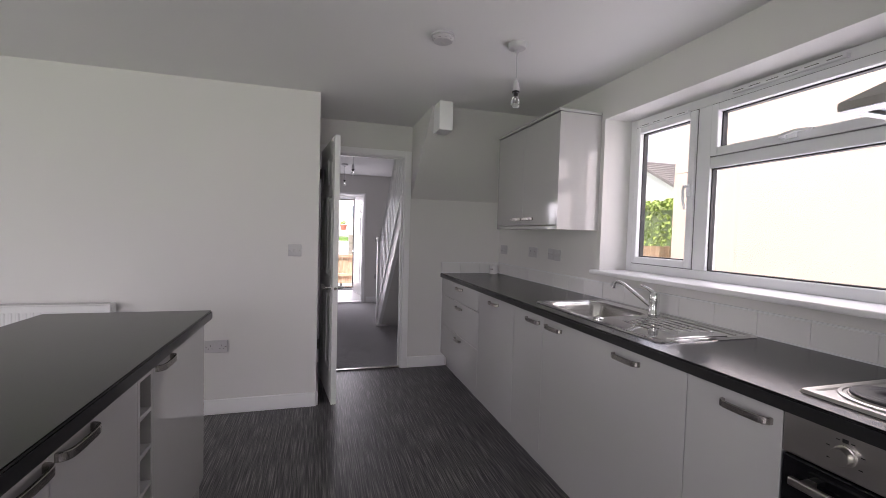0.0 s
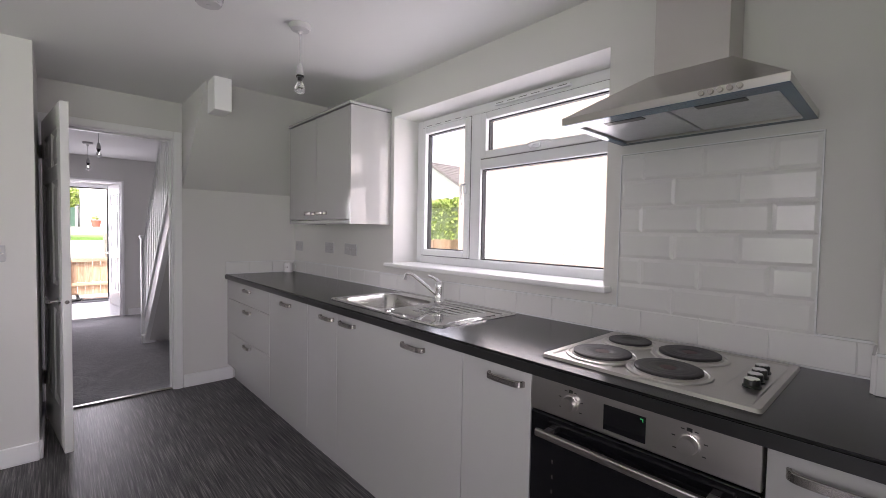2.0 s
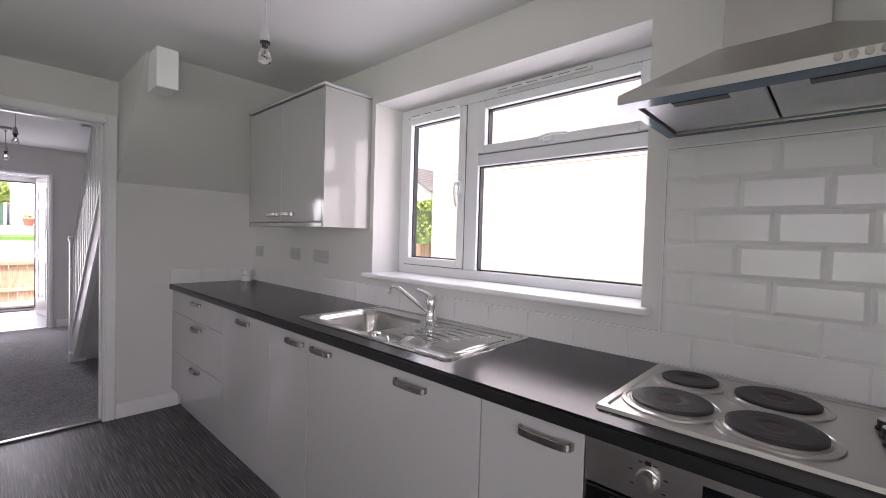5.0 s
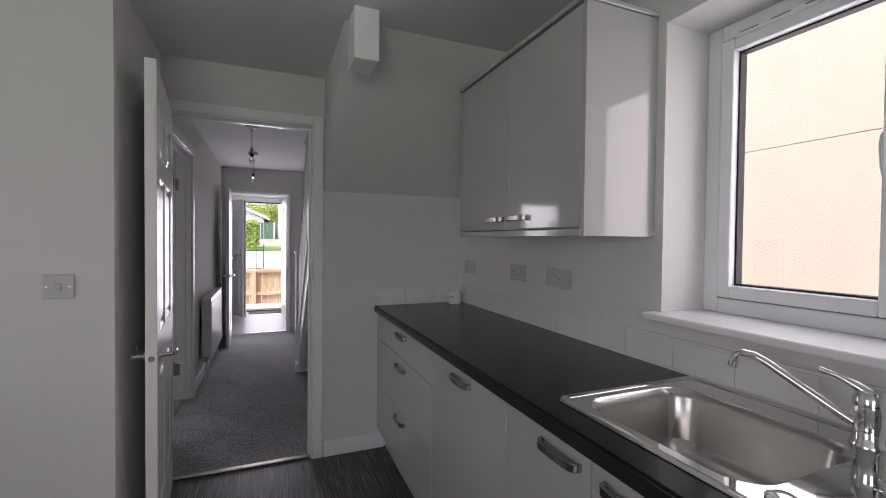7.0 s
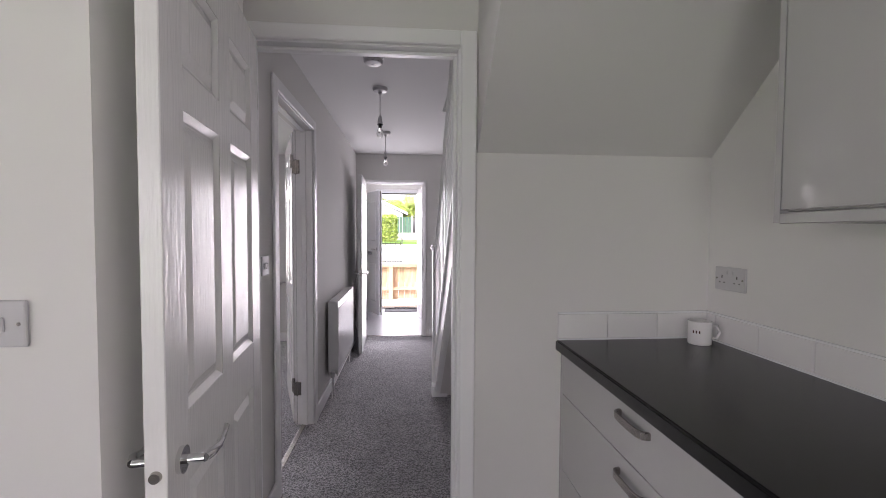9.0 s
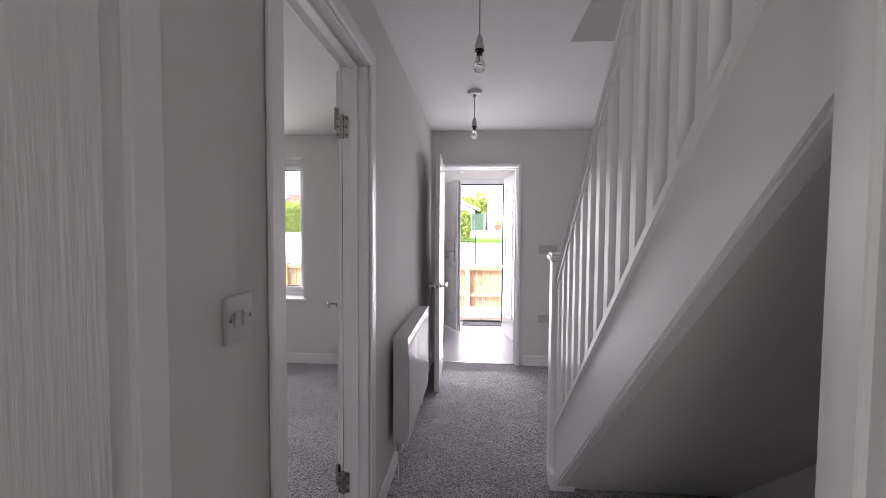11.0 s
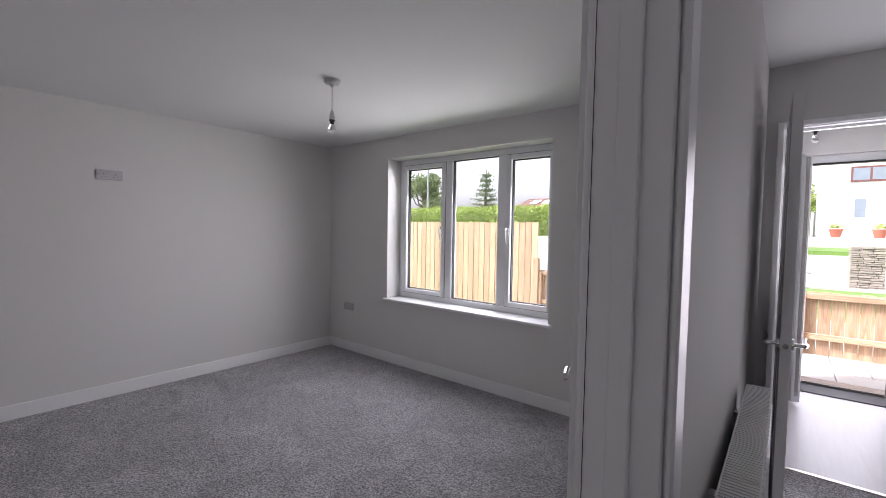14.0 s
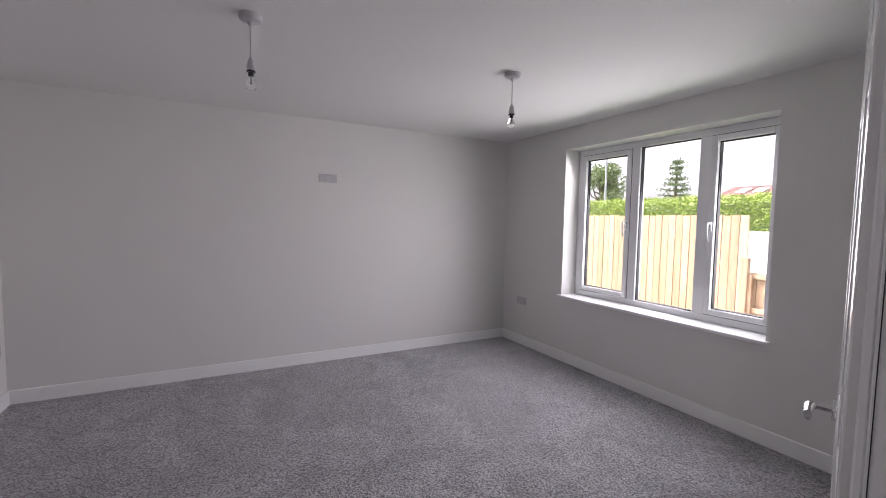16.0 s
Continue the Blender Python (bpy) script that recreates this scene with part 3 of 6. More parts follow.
def window(name, label, m, W, H, uprights, cells, vents, handles):
    """A plastic window in local (u, v): u along the width, v up, y through. uprights: solid bars (u0, u1, v0, v1); cells: panes (u0, u1, v0, v1, sash or not)."""
    t = thing(name, label, "window", m, kind="structure")
    F = 0.052
    D = 0.035
    for u0, u1, v0, v1 in [(0, F, 0, H), (W - F, W, 0, H), (F, W - F, 0, F), (F, W - F, H - F, H)] + uprights:
        part("window_frame", B(u0, u1, -D, D, v0, v1, bevel=0.005, seg=2), UPVC, t, smooth=False)
    for u0, u1, v0, v1, sash in cells:
        s = 0.0
        if sash:
            s = 0.046
            sb = bmesh.new()
            g = 0.004
            for q in [(u0 + g, u0 + s, v0 + g, v1 - g), (u1 - s, u1 - g, v0 + g, v1 - g), (u0 + s, u1 - s, v0 + g, v0 + s), (u0 + s, u1 - s, v1 - s, v1 - g)]:
                box(sb, q[0], q[1], -0.047, 0.02, q[2], q[3], bevel=0.006, seg=2)
            part("sash", sb, UPVC, t)
            gb = bmesh.new()
            for q in [(u0, u0 + g, v0, v1), (u1 - g, u1, v0, v1), (u0 + g, u1 - g, v0, v0 + g), (u0 + g, u1 - g, v1 - g, v1)]:
                box(gb, q[0], q[1], -0.0345, 0.02, q[2], q[3])
            # Strip fills the gap round the sash, in the slot grey.
            part("gasket", gb, VENTGREY, t)
        a0, a1, b0, b1 = u0 + s, u1 - s, v0 + s, v1 - s
        k = 0.006
        gb = bmesh.new()
        for q in [(a0, a0 + k, b0, b1), (a1 - k, a1, b0, b1), (a0 + k, a1 - k, b0, b0 + k), (a0 + k, a1 - k, b1 - k, b1)]:
            box(gb, q[0], q[1], -0.018, 0.012, q[2], q[3])
        part("gasket", gb, GASKET, t, "black rubber glazing gasket")
        p = part("pane", B(a0 + k, a1 - k, -0.004, 0.004, b0 + k, b1 - k), GLASS, t, "clear glass pane")
        p.visible_shadow = False
    for u0, u1, v in vents:
        vb = bmesh.new()
        box(vb, u0, u1, -0.062, -0.036, v - 0.008, v + 0.008, bevel=0.003, seg=2)
        vent = part("trickle_vent", vb, UPVC, t, "white slotted trickle vent")
        n = max(3, int((u1 - u0) / 0.075))
        for i in range(n):
            c = u0 + (i + 0.5) * (u1 - u0) / n
            # Flat strip on the vent face, coloured as a shaded slot.
            part("slot", B(c - 0.027, c + 0.027, -0.0628, -0.0615, v - 0.0018, v + 0.0018), VENTGREY, vent)
    for u, v, kind in handles:
        hb = bmesh.new()
        if kind == "down":
            box(hb, u - 0.013, u + 0.013, -0.062, -0.046, v - 0.035, v + 0.035, bevel=0.004)
            tube(hb, [(u, -0.06, v + 0.02), (u, -0.085, v + 0.022), (u, -0.095, v), (u + 0.004, -0.095, v - 0.06), (u + 0.012, -0.09, v - 0.105)], [0.008, 0.008, 0.0075, 0.007, 0.005])
        else:
            box(hb, u - 0.035, u + 0.035, -0.062, -0.046, v - 0.013, v + 0.013, bevel=0.004)
            tube(hb, [(u - 0.01, -0.06, v), (u - 0.012, -0.085, v), (u + 0.01, -0.095, v + 0.003), (u + 0.065, -0.095, v + 0.008), (u + 0.12, -0.09, v + 0.004)], [0.010, 0.010, 0.008, 0.007, 0.005])
        part("window_handle", hb, UPVC, t, "white window handle", smooth=True)
    return t


# kitchen window: local u runs from the hall end to the hob end
KH = KW[3] - KW[2]
u_m0, u_m1 = KW[1] - 2.620, KW[1] - 2.538
window("window_kitchen", "white plastic kitchen window with a side casement and fanlight", pose(2.79, KW[1], KW[2], 0, 0, -90), KW[1] - KW[0], KH,
       [(u_m0, u_m1, 0.052, KH - 0.052), (u_m1, KW[1] - KW[0] - 0.052, 0.592, 0.650)],
       [(0.052, u_m0, 0.052, KH - 0.052, True), (u_m1, KW[1] - KW[0] - 0.052, 0.650, KH - 0.052, True), (u_m1, KW[1] - KW[0] - 0.052, 0.052, 0.592, False)],
       [(0.11, u_m0 - 0.05, KH - 0.055), (u_m1 + 0.12, u_m1 + 0.60, KH - 0.03)],
       [(u_m0 - 0.026, 0.485, "down"), (u_m1 + 0.40, 0.677, "side")])
LWW, LH = LW[1] - LW[0], LW[3] - LW[2]
l1a, l1b, l2a, l2b = -1.655 - LW[0], -1.580 - LW[0], -1.085 - LW[0], -1.000 - LW[0]
window("window_lounge", "white plastic lounge window with three tall lights", pose(LW[0], 8.605, LW[2], 0, 0, 0), LWW, LH,
       [(l1a, l1b, 0.052, LH - 0.052), (l2a, l2b, 0.052, LH - 0.052)],
       [(0.052, l1a, 0.052, LH - 0.052, True), (l1b, l2a, 0.052, LH - 0.052, False), (l2b, LWW - 0.052, 0.052, LH - 0.052, True)],
       [], [(l1a - 0.026, 0.69, "down"), (l2b + 0.026, 0.69, "down")])


def sill(name, label, x0, x1, y0, y1, z):
    return setting(name, B(x0, x1, y0, y1, z - 0.022, z + 0.003, bevel=0.008, seg=3), GLOSS, label, "window sill")


sill("window_sill_kitchen", "white rounded kitchen window board", XW - 0.055, 2.75, KW[0] - 0.035, KW[1] + 0.035, KW[2])
sill("window_sill_lounge", "white rounded lounge window board", LW[0] - 0.03, LW[1] + 0.03, YL - 0.035, 8.570, LW[2])

# ---- the stairs ----

st = thing("staircase", "white painted straight staircase with grey carpeted steps", "staircase", pose(2.1, 6.6, 0))
stm = st.matrix_basis.inverted()


def on_stairs(name, bm, mat, label="", parent=None):
    bmesh.ops.transform(bm, matrix=stm, verts=bm.verts[:])
    return part(name, bm, mat, parent or st, label)


X0, X1 = 1.598, 1.632


def top_z(y):
    return 0.357 + SL * (6.485 - y)


on_stairs("outer_string", prism(bmesh.new(), [(6.60, 0.006), (6.60, top_z(6.60)), (YK1, top_z(YK1)), (YK1, soffit_z(YK1)), (6.535, 0.006)], "x", X0, X1), GLOSS, "white gloss outer string")
on_stairs("string_capping", prism(bmesh.new(), [(6.60, top_z(6.60)), (6.60, top_z(6.60) + 0.028), (YK1, top_z(YK1) + 0.028), (YK1, top_z(YK1))], "x", X0 - 0.014, X1 + 0.014), GLOSS, "white gloss string capping")
on_stairs("string_bead", prism(bmesh.new(), [(6.50, soffit_z(6.50) + 0.012), (6.50, soffit_z(6.50) + 0.052), (YK1, soffit_z(YK1) + 0.052), (YK1, soffit_z(YK1) + 0.012)], "x", X0 - 0.008, X0), GLOSS, "white planed cover strip")
on_stairs("wall_string", prism(bmesh.new(), [(6.72, 0.006), (6.72, 0.16), (YK1, top_z(YK1) + 0.02), (YK1, soffit_z(YK1) + 0.1), (6.55, 0.006)], "x", XH - 0.03, XH), GLOSS, "white gloss wall string")
on_stairs("stair_soffit", prism(bmesh.new(), [(6.53, soffit_z(6.53) + 0.0), (YK1, soffit_z(YK1)), (YK1, soffit_z(YK1) + 0.02), (6.53, soffit_z(6.53) + 0.02)], "x", X1, XW), WALL, "plastered underside of the flight")
for i in range(9):
    z = 0.2 * (i + 1)
    y1 = 6.66 - i * 0.2222
    y0 = y1 - 0.2222
    if y0 < YK1:
        break
    tb = box(bmesh.new(), X1, XH - 0.03, y0 - 0.01, y1 + 0.02, z - 0.035, z, bevel=0.012, seg=2)
    on_stairs("step", tb, CARPET, "grey carpeted step")
    on_stairs("riser", B(X1, XH - 0.03, y1 - 0.022, y1, z - 0.2 + 0.001, z - 0.035), CARPET)
nw = on_stairs("newel_post", B(1.574, 1.661, 6.594, 6.681, 0.006, 1.172, bevel=0.004), GLOSS, "square white newel post")
cp = bmesh.new()
box(cp, 1.567, 1.668, 6.587, 6.688, 1.172, 1.186, bevel=0.003)
box(cp, 1.559, 1.676, 6.579, 6.696, 1.186, 1.203, bevel=0.006, seg=2)
box(cp, 1.566, 1.669, 6.586, 6.689, 1.203, 1.216, bevel=0.005, seg=2)
on_stairs("newel_cap", cp, GLOSS, "moulded white newel cap", nw)
on_stairs("newel_foot", B(1.566, 1.69, 6.50, 6.594, 0.006, 0.095, bevel=0.004), GLOSS)


def rail_z(y):
    return 1.092 + SL * (6.501 - y)


y_end = 6.501 - (CH - 0.005 - 0.075 - 1.092) / SL
rb = bmesh.new()
prism(rb, [(6.60, rail_z(6.60)), (6.60, rail_z(6.60) + 0.05), (y_end, rail_z(y_end) + 0.05), (y_end, rail_z(y_end))], "x", 1.590, 1.640)
prism(rb, [(6.60, rail_z(6.60) + 0.05), (6.60, rail_z(6.60) + 0.072), (y_end, rail_z(y_end) + 0.072), (y_end, rail_z(y_end) + 0.05)], "x", 1.581, 1.649)
bmesh.ops.bevel(rb, geom=[e for e in rb.edges if abs(e.verts[0].co.x - e.verts[1].co.x) < 1e-6 and e.calc_length() > 0.4], offset=0.008, segments=2, affect="EDGES")
on_stairs("handrail", rb, GLOSS, "white gloss handrail")
y = 6.5285
while y > YK1 + 0.04:
    zt = min(rail_z(y - 0.02) + 0.004, CH)
    on_stairs("baluster", prism(bmesh.new(), [(y - 0.0205, top_z(y - 0.0205) + 0.027), (y - 0.0205, min(rail_z(y - 0.0205) + 0.003, CH)), (y + 0.0205, min(rail_z(y + 0.0205) + 0.003, CH)), (y + 0.0205, top_z(y + 0.0205) + 0.027)], "x", 1.594, 1.636), GLOSS)
    y -= 0.111

# ---- kitchen ----


def bow_handle(length=0.15):
    """A flat bow handle along y that stands out towards -x."""
    bm = bmesh.new()
    h = length / 2
    n = 24

    def bow(f, reach):
        return -reach * (1 - abs(f) ** 7) ** 0.45 - 0.003 * (1 - f * f)
    outer = [(bow(math.sin(math.pi * (i / n - 0.5)), 0.026), h * math.sin(math.pi * (i / n - 0.5))) for i in range(n + 1)]
    inner = [(bow(math.sin(math.pi * (i / n - 0.5)), 0.018), (h - 0.009) * math.sin(math.pi * (i / n - 0.5))) for i in range(n + 1)]
    poly = outer + inner[::-1]
    prism(bm, poly, "z", -0.010, 0.010)
    bmesh.ops.bevel(bm, geom=[e for e in bm.edges if abs(e.verts[0].co.z - e.verts[1].co.z) < 1e-6], offset=0.0015, segments=1, affect="EDGES")
    return bm


HANDLE = mesh_of("handle", bow_handle(), NICKEL)


def add_handle(door, x, y, z):
    h = new("handle", HANDLE)
    h.parent = door
    h.location = (x, y, z)
    return tagged(h, "satin nickel bow handle")


def cabinet(name, label, m, w, depth, z0, z1, fronts, group="", back=True):
    """A unit whose front faces -x and whose width runs along y. fronts: (y0, y1, z0, z1, handle y, handle z, part name)."""
    t = thing(name, label, "cabinet", m, group)
    bb = bmesh.new()
    p = 0.018
    box(bb, 0.022, depth, 0.0005, p, z0, z1)
    box(bb, 0.022, depth, w - p, w - 0.0005, z0, z1)
    box(bb, 0.022, depth, p, w - p, z0, z0 + p)
    box(bb, 0.022, depth, p, w - p, z1 - p, z1)
    box(bb, depth - p, depth, p, w - p, z0 + p, z1 - p)
    part("body", bb, CARC, t, "pale board carcass")
    for y0, y1, a, b, hy, hz, nm in fronts:
        d = part(nm, B(0.0, 0.0195, y0 + 0.0014, y1 - 0.0014, a + 0.0014, b - 0.0014, bevel=0.0012), CAB, t, "pale grey gloss " + nm.replace("_", " "))
        if hy is not None:
            add_handle(d, 0.0, hy, hz)
    return t


XF = 1.96
GB = "kitchen base units"
ZB, ZT = 0.13, 0.872


def at(y):
    return pose(XF, y, 0)


cabinet("drawer_unit", "pale grey gloss three-drawer unit by the end wall", at(3.757), 0.965, 0.57, ZB, ZT,
        [(0, 0.965, 0.708, 0.868, 0.45, 0.825, "drawer"), (0, 0.965, 0.42, 0.708, 0.45, 0.66, "drawer"), (0, 0.965, ZB, 0.42, 0.46, 0.383, "drawer")], GB)
cabinet("base_cabinet", "pale grey gloss base cabinet beside the drawers", at(3.157), 0.599, 0.57, ZB, ZT, [(0, 0.599, ZB, 0.868, 0.307, 0.824, "door")], GB)
cabinet("base_cabinet", "narrow pale grey gloss base cabinet", at(2.803), 0.353, 0.57, ZB, 0.70, [(0, 0.353, ZB, 0.868, 0.103, 0.826, "door")], GB)
cabinet("sink_cabinet", "wide pale grey gloss cabinet under the sink", at(1.868), 0.934, 0.57, ZB, 0.70, [(0, 0.934, ZB, 0.868, None, None, "door")], GB)
sd = [o for o in bpy.data.objects if o.name.startswith("door") and o.parent and o.parent.name == "sink_cabinet"][0]
add_handle(sd, 0.0, 2.689 - 1.868, 0.827)
add_handle(sd, 0.0, 2.154 - 1.868, 0.827)
cabinet("base_cabinet", "narrow pale grey gloss base cabinet beside the oven", at(1.566), 0.301, 0.57, ZB, ZT, [(0, 0.301, ZB, 0.868, 0.10, 0.826, "door")], GB)
cabinet("base_cabinet", "pale grey gloss end cabinet beyond the oven", at(0.712), 0.266, 0.57, ZB, ZT, [(0, 0.266, ZB, 0.868, 0.158, 0.83, "door")], GB)
part("end_panel", B(XF + 0.0, XF + 0.57, 0.684, 0.7105, 0.0, ZT), CAB, None, "pale grey gloss end panel beside the last unit", category="panel")
part("plinth", B(2.015, 2.03, 0.7105, 4.722, 0.0, ZB - 0.002), CAB, None, "pale grey gloss plinth under the base units", category="plinth")
part("filler_panel", B(XF, XF + 0.02, 4.7235, YK0, ZB, ZT), CAB, None, "pale grey gloss filler strip at the wall", category="panel")

# sink and worktop
SX0, SX1, SY0, SY1 = 2.022, 2.528, 2.056, 3.010
BX0, BX1, BY0, BY1 = 2.072, 2.418, 2.545, 2.962
ZW = 0.912


def counter(name, label, x0, x1, y0, y1, holes, front_lo=True, front_hi=False):
    bm = bmesh.new()
    if holes:
        hx0, hx1, hy0, hy1 = holes
        box(bm, x0, x1, y0, hy0, ZW - 0.039, ZW)
        box(bm, x0, x1, hy1, y1, ZW - 0.039, ZW)
        box(bm, x0, hx0, hy0, hy1, ZW - 0.039, ZW)
        box(bm, hx1, x1, hy0, hy1, ZW - 0.039, ZW)
        bmesh.ops.remove_doubles(bm, verts=bm.verts[:], dist=1e-5)
    else:
        box(bm, x0, x1, y0, y1, ZW - 0.039, ZW)
    xs = ([x0] if front_lo else []) + ([x1] if front_hi else [])
    es = [e for e in bm.edges if all(any(abs(v.co.x - q) < 1e-5 for q in xs) for v in e.verts) and abs(e.verts[0].co.z - e.verts[1].co.z) < 1e-6 and e.verts[0].co.z > ZW - 0.001 and abs(e.verts[0].co.y - e.verts[1].co.y) > 1e-3]
    bmesh.ops.bevel(bm, geom=es, offset=0.006, segments=3, affect="EDGES")
    t = thing(name, label, "worktop", pose((x0 + x1) / 2, (y0 + y1) / 2, ZW - 0.039))
    inv = t.matrix_basis.inverted()
    bmesh.ops.transform(bm, matrix=inv, verts=bm.verts[:])
    part("surface", bm, TOP, t, "black laminate surface")
    f = x0 - 0.0012 if front_lo else x1
    e = B(f, f + 0.0012, y0 + 0.0005, y1 - 0.0005, ZW - 0.0385, ZW - 0.0065)
    bmesh.ops.transform(e, matrix=inv, verts=e.verts[:])
    part("edge_strip", e, BLACK, t, "black front edging")
    return t


counter("worktop", "matt black laminate kitchen worktop", 1.94, XW, 0.6785, YK0, (BX0 - 0.012, BX1 + 0.012, BY0 - 0.012, BY1 + 0.012))


def rounded(x0, x1, y0, y1, r, seg=5):
    pts = []
    for cx, cy, a0 in ((x1 - r, y1 - r, 0), (x0 + r, y1 - r, 90), (x0 + r, y0 + r, 180), (x1 - r, y0 + r, 270)):
        for i in range(seg + 1):
            a = radians(a0 + 90 * i / seg)
            pts.append((cx + r * math.cos(a), cy + r * math.sin(a)))
    return pts


def loft(bm, loops, close_last=True):
    rings = [[bm.verts.new(p) for p in loop] for loop in loops]
    for a, b in zip(rings, rings[1:]):
        n = len(a)
        for i in range(n):
            bm.faces.new((a[i], a[(i + 1) % n], b[(i + 1) % n], b[i]))
    if close_last:
        bm.faces.new(rings[-1])
    return rings


def kitchen_sink():
    t = thing("sink", "stainless steel inset sink with a ribbed drainer", "sink", pose((SX0 + SX1) / 2, (SY0 + SY1) / 2, ZW))
    inv = t.matrix_basis.inverted()

    def put(name, bm, mat, label="", smooth=True, parent=None):
        bmesh.ops.transform(bm, matrix=inv, verts=bm.verts[:])
        return part(name, bm, mat, parent or t, label, smooth)
    z = ZW
    bm = bmesh.new()
    bowl = rounded(BX0, BX1, BY0, BY1, 0.07)
    n = len(bowl)
    rim_o = rounded(SX0, SX1, SY0, SY1, 0.025)

    def ring(pts, zz):
        return [(x, yy, zz) for x, yy in pts]
    rings = loft(bm, [ring(rim_o, z + 0.0005), ring(rounded(SX0 + 0.003, SX1 - 0.003, SY0 + 0.003, SY1 - 0.003, 0.024), z + 0.006), ring(rounded(SX0 + 0.014, SX1 - 0.014, SY0 + 0.014, SY1 - 0.014, 0.02), z + 0.0055), ring(rounded(SX0 + 0.018, SX1 - 0.018, SY0 + 0.018, SY1 - 0.018, 0.018), z + 0.002)], close_last=False)
    inner = rings[-1]
    lip = [bm.verts.new(p) for p in ring(rounded(BX0 - 0.008, BX1 + 0.008, BY0 - 0.008, BY1 + 0.008, 0.075), z + 0.002)]
    edges = []
    for loop in (inner, lip):
        for i in range(len(loop)):
            e = bm.edges.get((loop[i], loop[(i + 1) % len(loop)])) or bm.edges.new((loop[i], loop[(i + 1) % len(loop)]))
            edges.append(e)
    bmesh.ops.triangle_fill(bm, edges=edges, use_beauty=True)
    put("drainer", bm, POLISHED, "mirror-bright steel rim and drainer", smooth=True)
    bm = bmesh.new()
    last = [bm.verts.new(p) for p in ring(rounded(BX0 - 0.008, BX1 + 0.008, BY0 - 0.008, BY1 + 0.008, 0.075), z + 0.002)]
    for g, r, zz in ((0.0, 0.07, -0.004), (0.006, 0.066, -0.02), (0.02, 0.06, -0.13), (0.04, 0.05, -0.152), (0.07, 0.04, -0.158)):
        nxt = [bm.verts.new(p) for p in ring(rounded(BX0 + g, BX1 - g, BY0 + g, BY1 - g, r), z + zz)]
        for i in range(n):
            bm.faces.new((last[i], last[(i + 1) % n], nxt[(i + 1) % n], nxt[i]))
        last = nxt
    bm.faces.new(last)
    put("bowl", bm, SINK, "satin stainless steel bowl", smooth=True)
    for i in range(6):
        x = 2.175 + i * 0.046
        y1 = 2.505 - 0.012 * (5 - i)
        y0 = 2.165 + 0.014 * (5 - i)
        put("drainer_rib", tube(bmesh.new(), [(x, y1, z + 0.0005), (x, y1 - 0.03, z + 0.0032), (x, y0 + 0.05, z + 0.0032), (x, y0, z + 0.0005)], 0.0032, 8), POLISHED)
    put("drainer_border", tube(bmesh.new(), [(2.458, 2.50, z + 0.001), (2.458, 2.20, z + 0.003), (2.456, 2.105, z + 0.003)], 0.0042, 8), POLISHED, "raised drainer border")
    put("drainer_border", tube(bmesh.new(), [(2.40, 2.098, z + 0.003), (2.22, 2.098, z + 0.004), (2.10, 2.104, z + 0.001)], [0.002, 0.006, 0.002], 10), POLISHED, "raised drainer border")
    wb = lathe(bmesh.new(), [(0.038, 0), (0.038, 0.003), (0.03, 0.004), (0.012, 0.002)], 24, Matrix.Translation((2.245, 2.75, z - 0.157)))
    put("waste", wb, CHROME, "chrome waste fitting")
    ob = lathe(bmesh.new(), [(0.026, 0), (0.026, 0.004), (0.018, 0.009), (0.004, 0.010)], 24, Matrix.Translation((2.085, 2.505, z + 0.002)))
    put("waste_control", ob, CHROME, "round chrome waste control")
    return t


kitchen_sink()


def mixer_tap():
    t = thing("mixer_tap", "chrome single-lever kitchen mixer tap", "tap", pose(2.462, 2.56, ZW + 0.002))
    body = lathe(bmesh.new(), [(0.030, 0), (0.030, 0.005), (0.025, 0.012), (0.0235, 0.06), (0.0255, 0.066), (0.0255, 0.098), (0.019, 0.112), (0.004, 0.116)], 28)
    part("tap_body", body, CHROME, t, smooth=True)
    sp = bmesh.new()
    tube(sp, [(0, 0.0, 0.03), (-0.012, 0.04, 0.052), (-0.05, 0.165, 0.132), (-0.055, 0.19, 0.143), (-0.06, 0.212, 0.145), (-0.065, 0.228, 0.137), (-0.066, 0.232, 0.118)], [0.012, 0.0105, 0.0095, 0.0095, 0.0095, 0.010, 0.0105], 14)
    part("spout", sp, CHROME, t, smooth=True)
    part("aerator", rod(bmesh.new(), (-0.066, 0.232, 0.119), (-0.067, 0.234, 0.106), 0.0115), CHROME, t, smooth=True)
    lv = bmesh.new()
    tube(lv, [(0, 0, 0.104), (-0.006, 0.018, 0.120), (-0.014, 0.045, 0.132), (-0.022, 0.075, 0.140)], [0.014, 0.010, 0.007, 0.006], 12)
    part("lever", lv, CHROME, t, smooth=True)
    return t


mixer_tap()


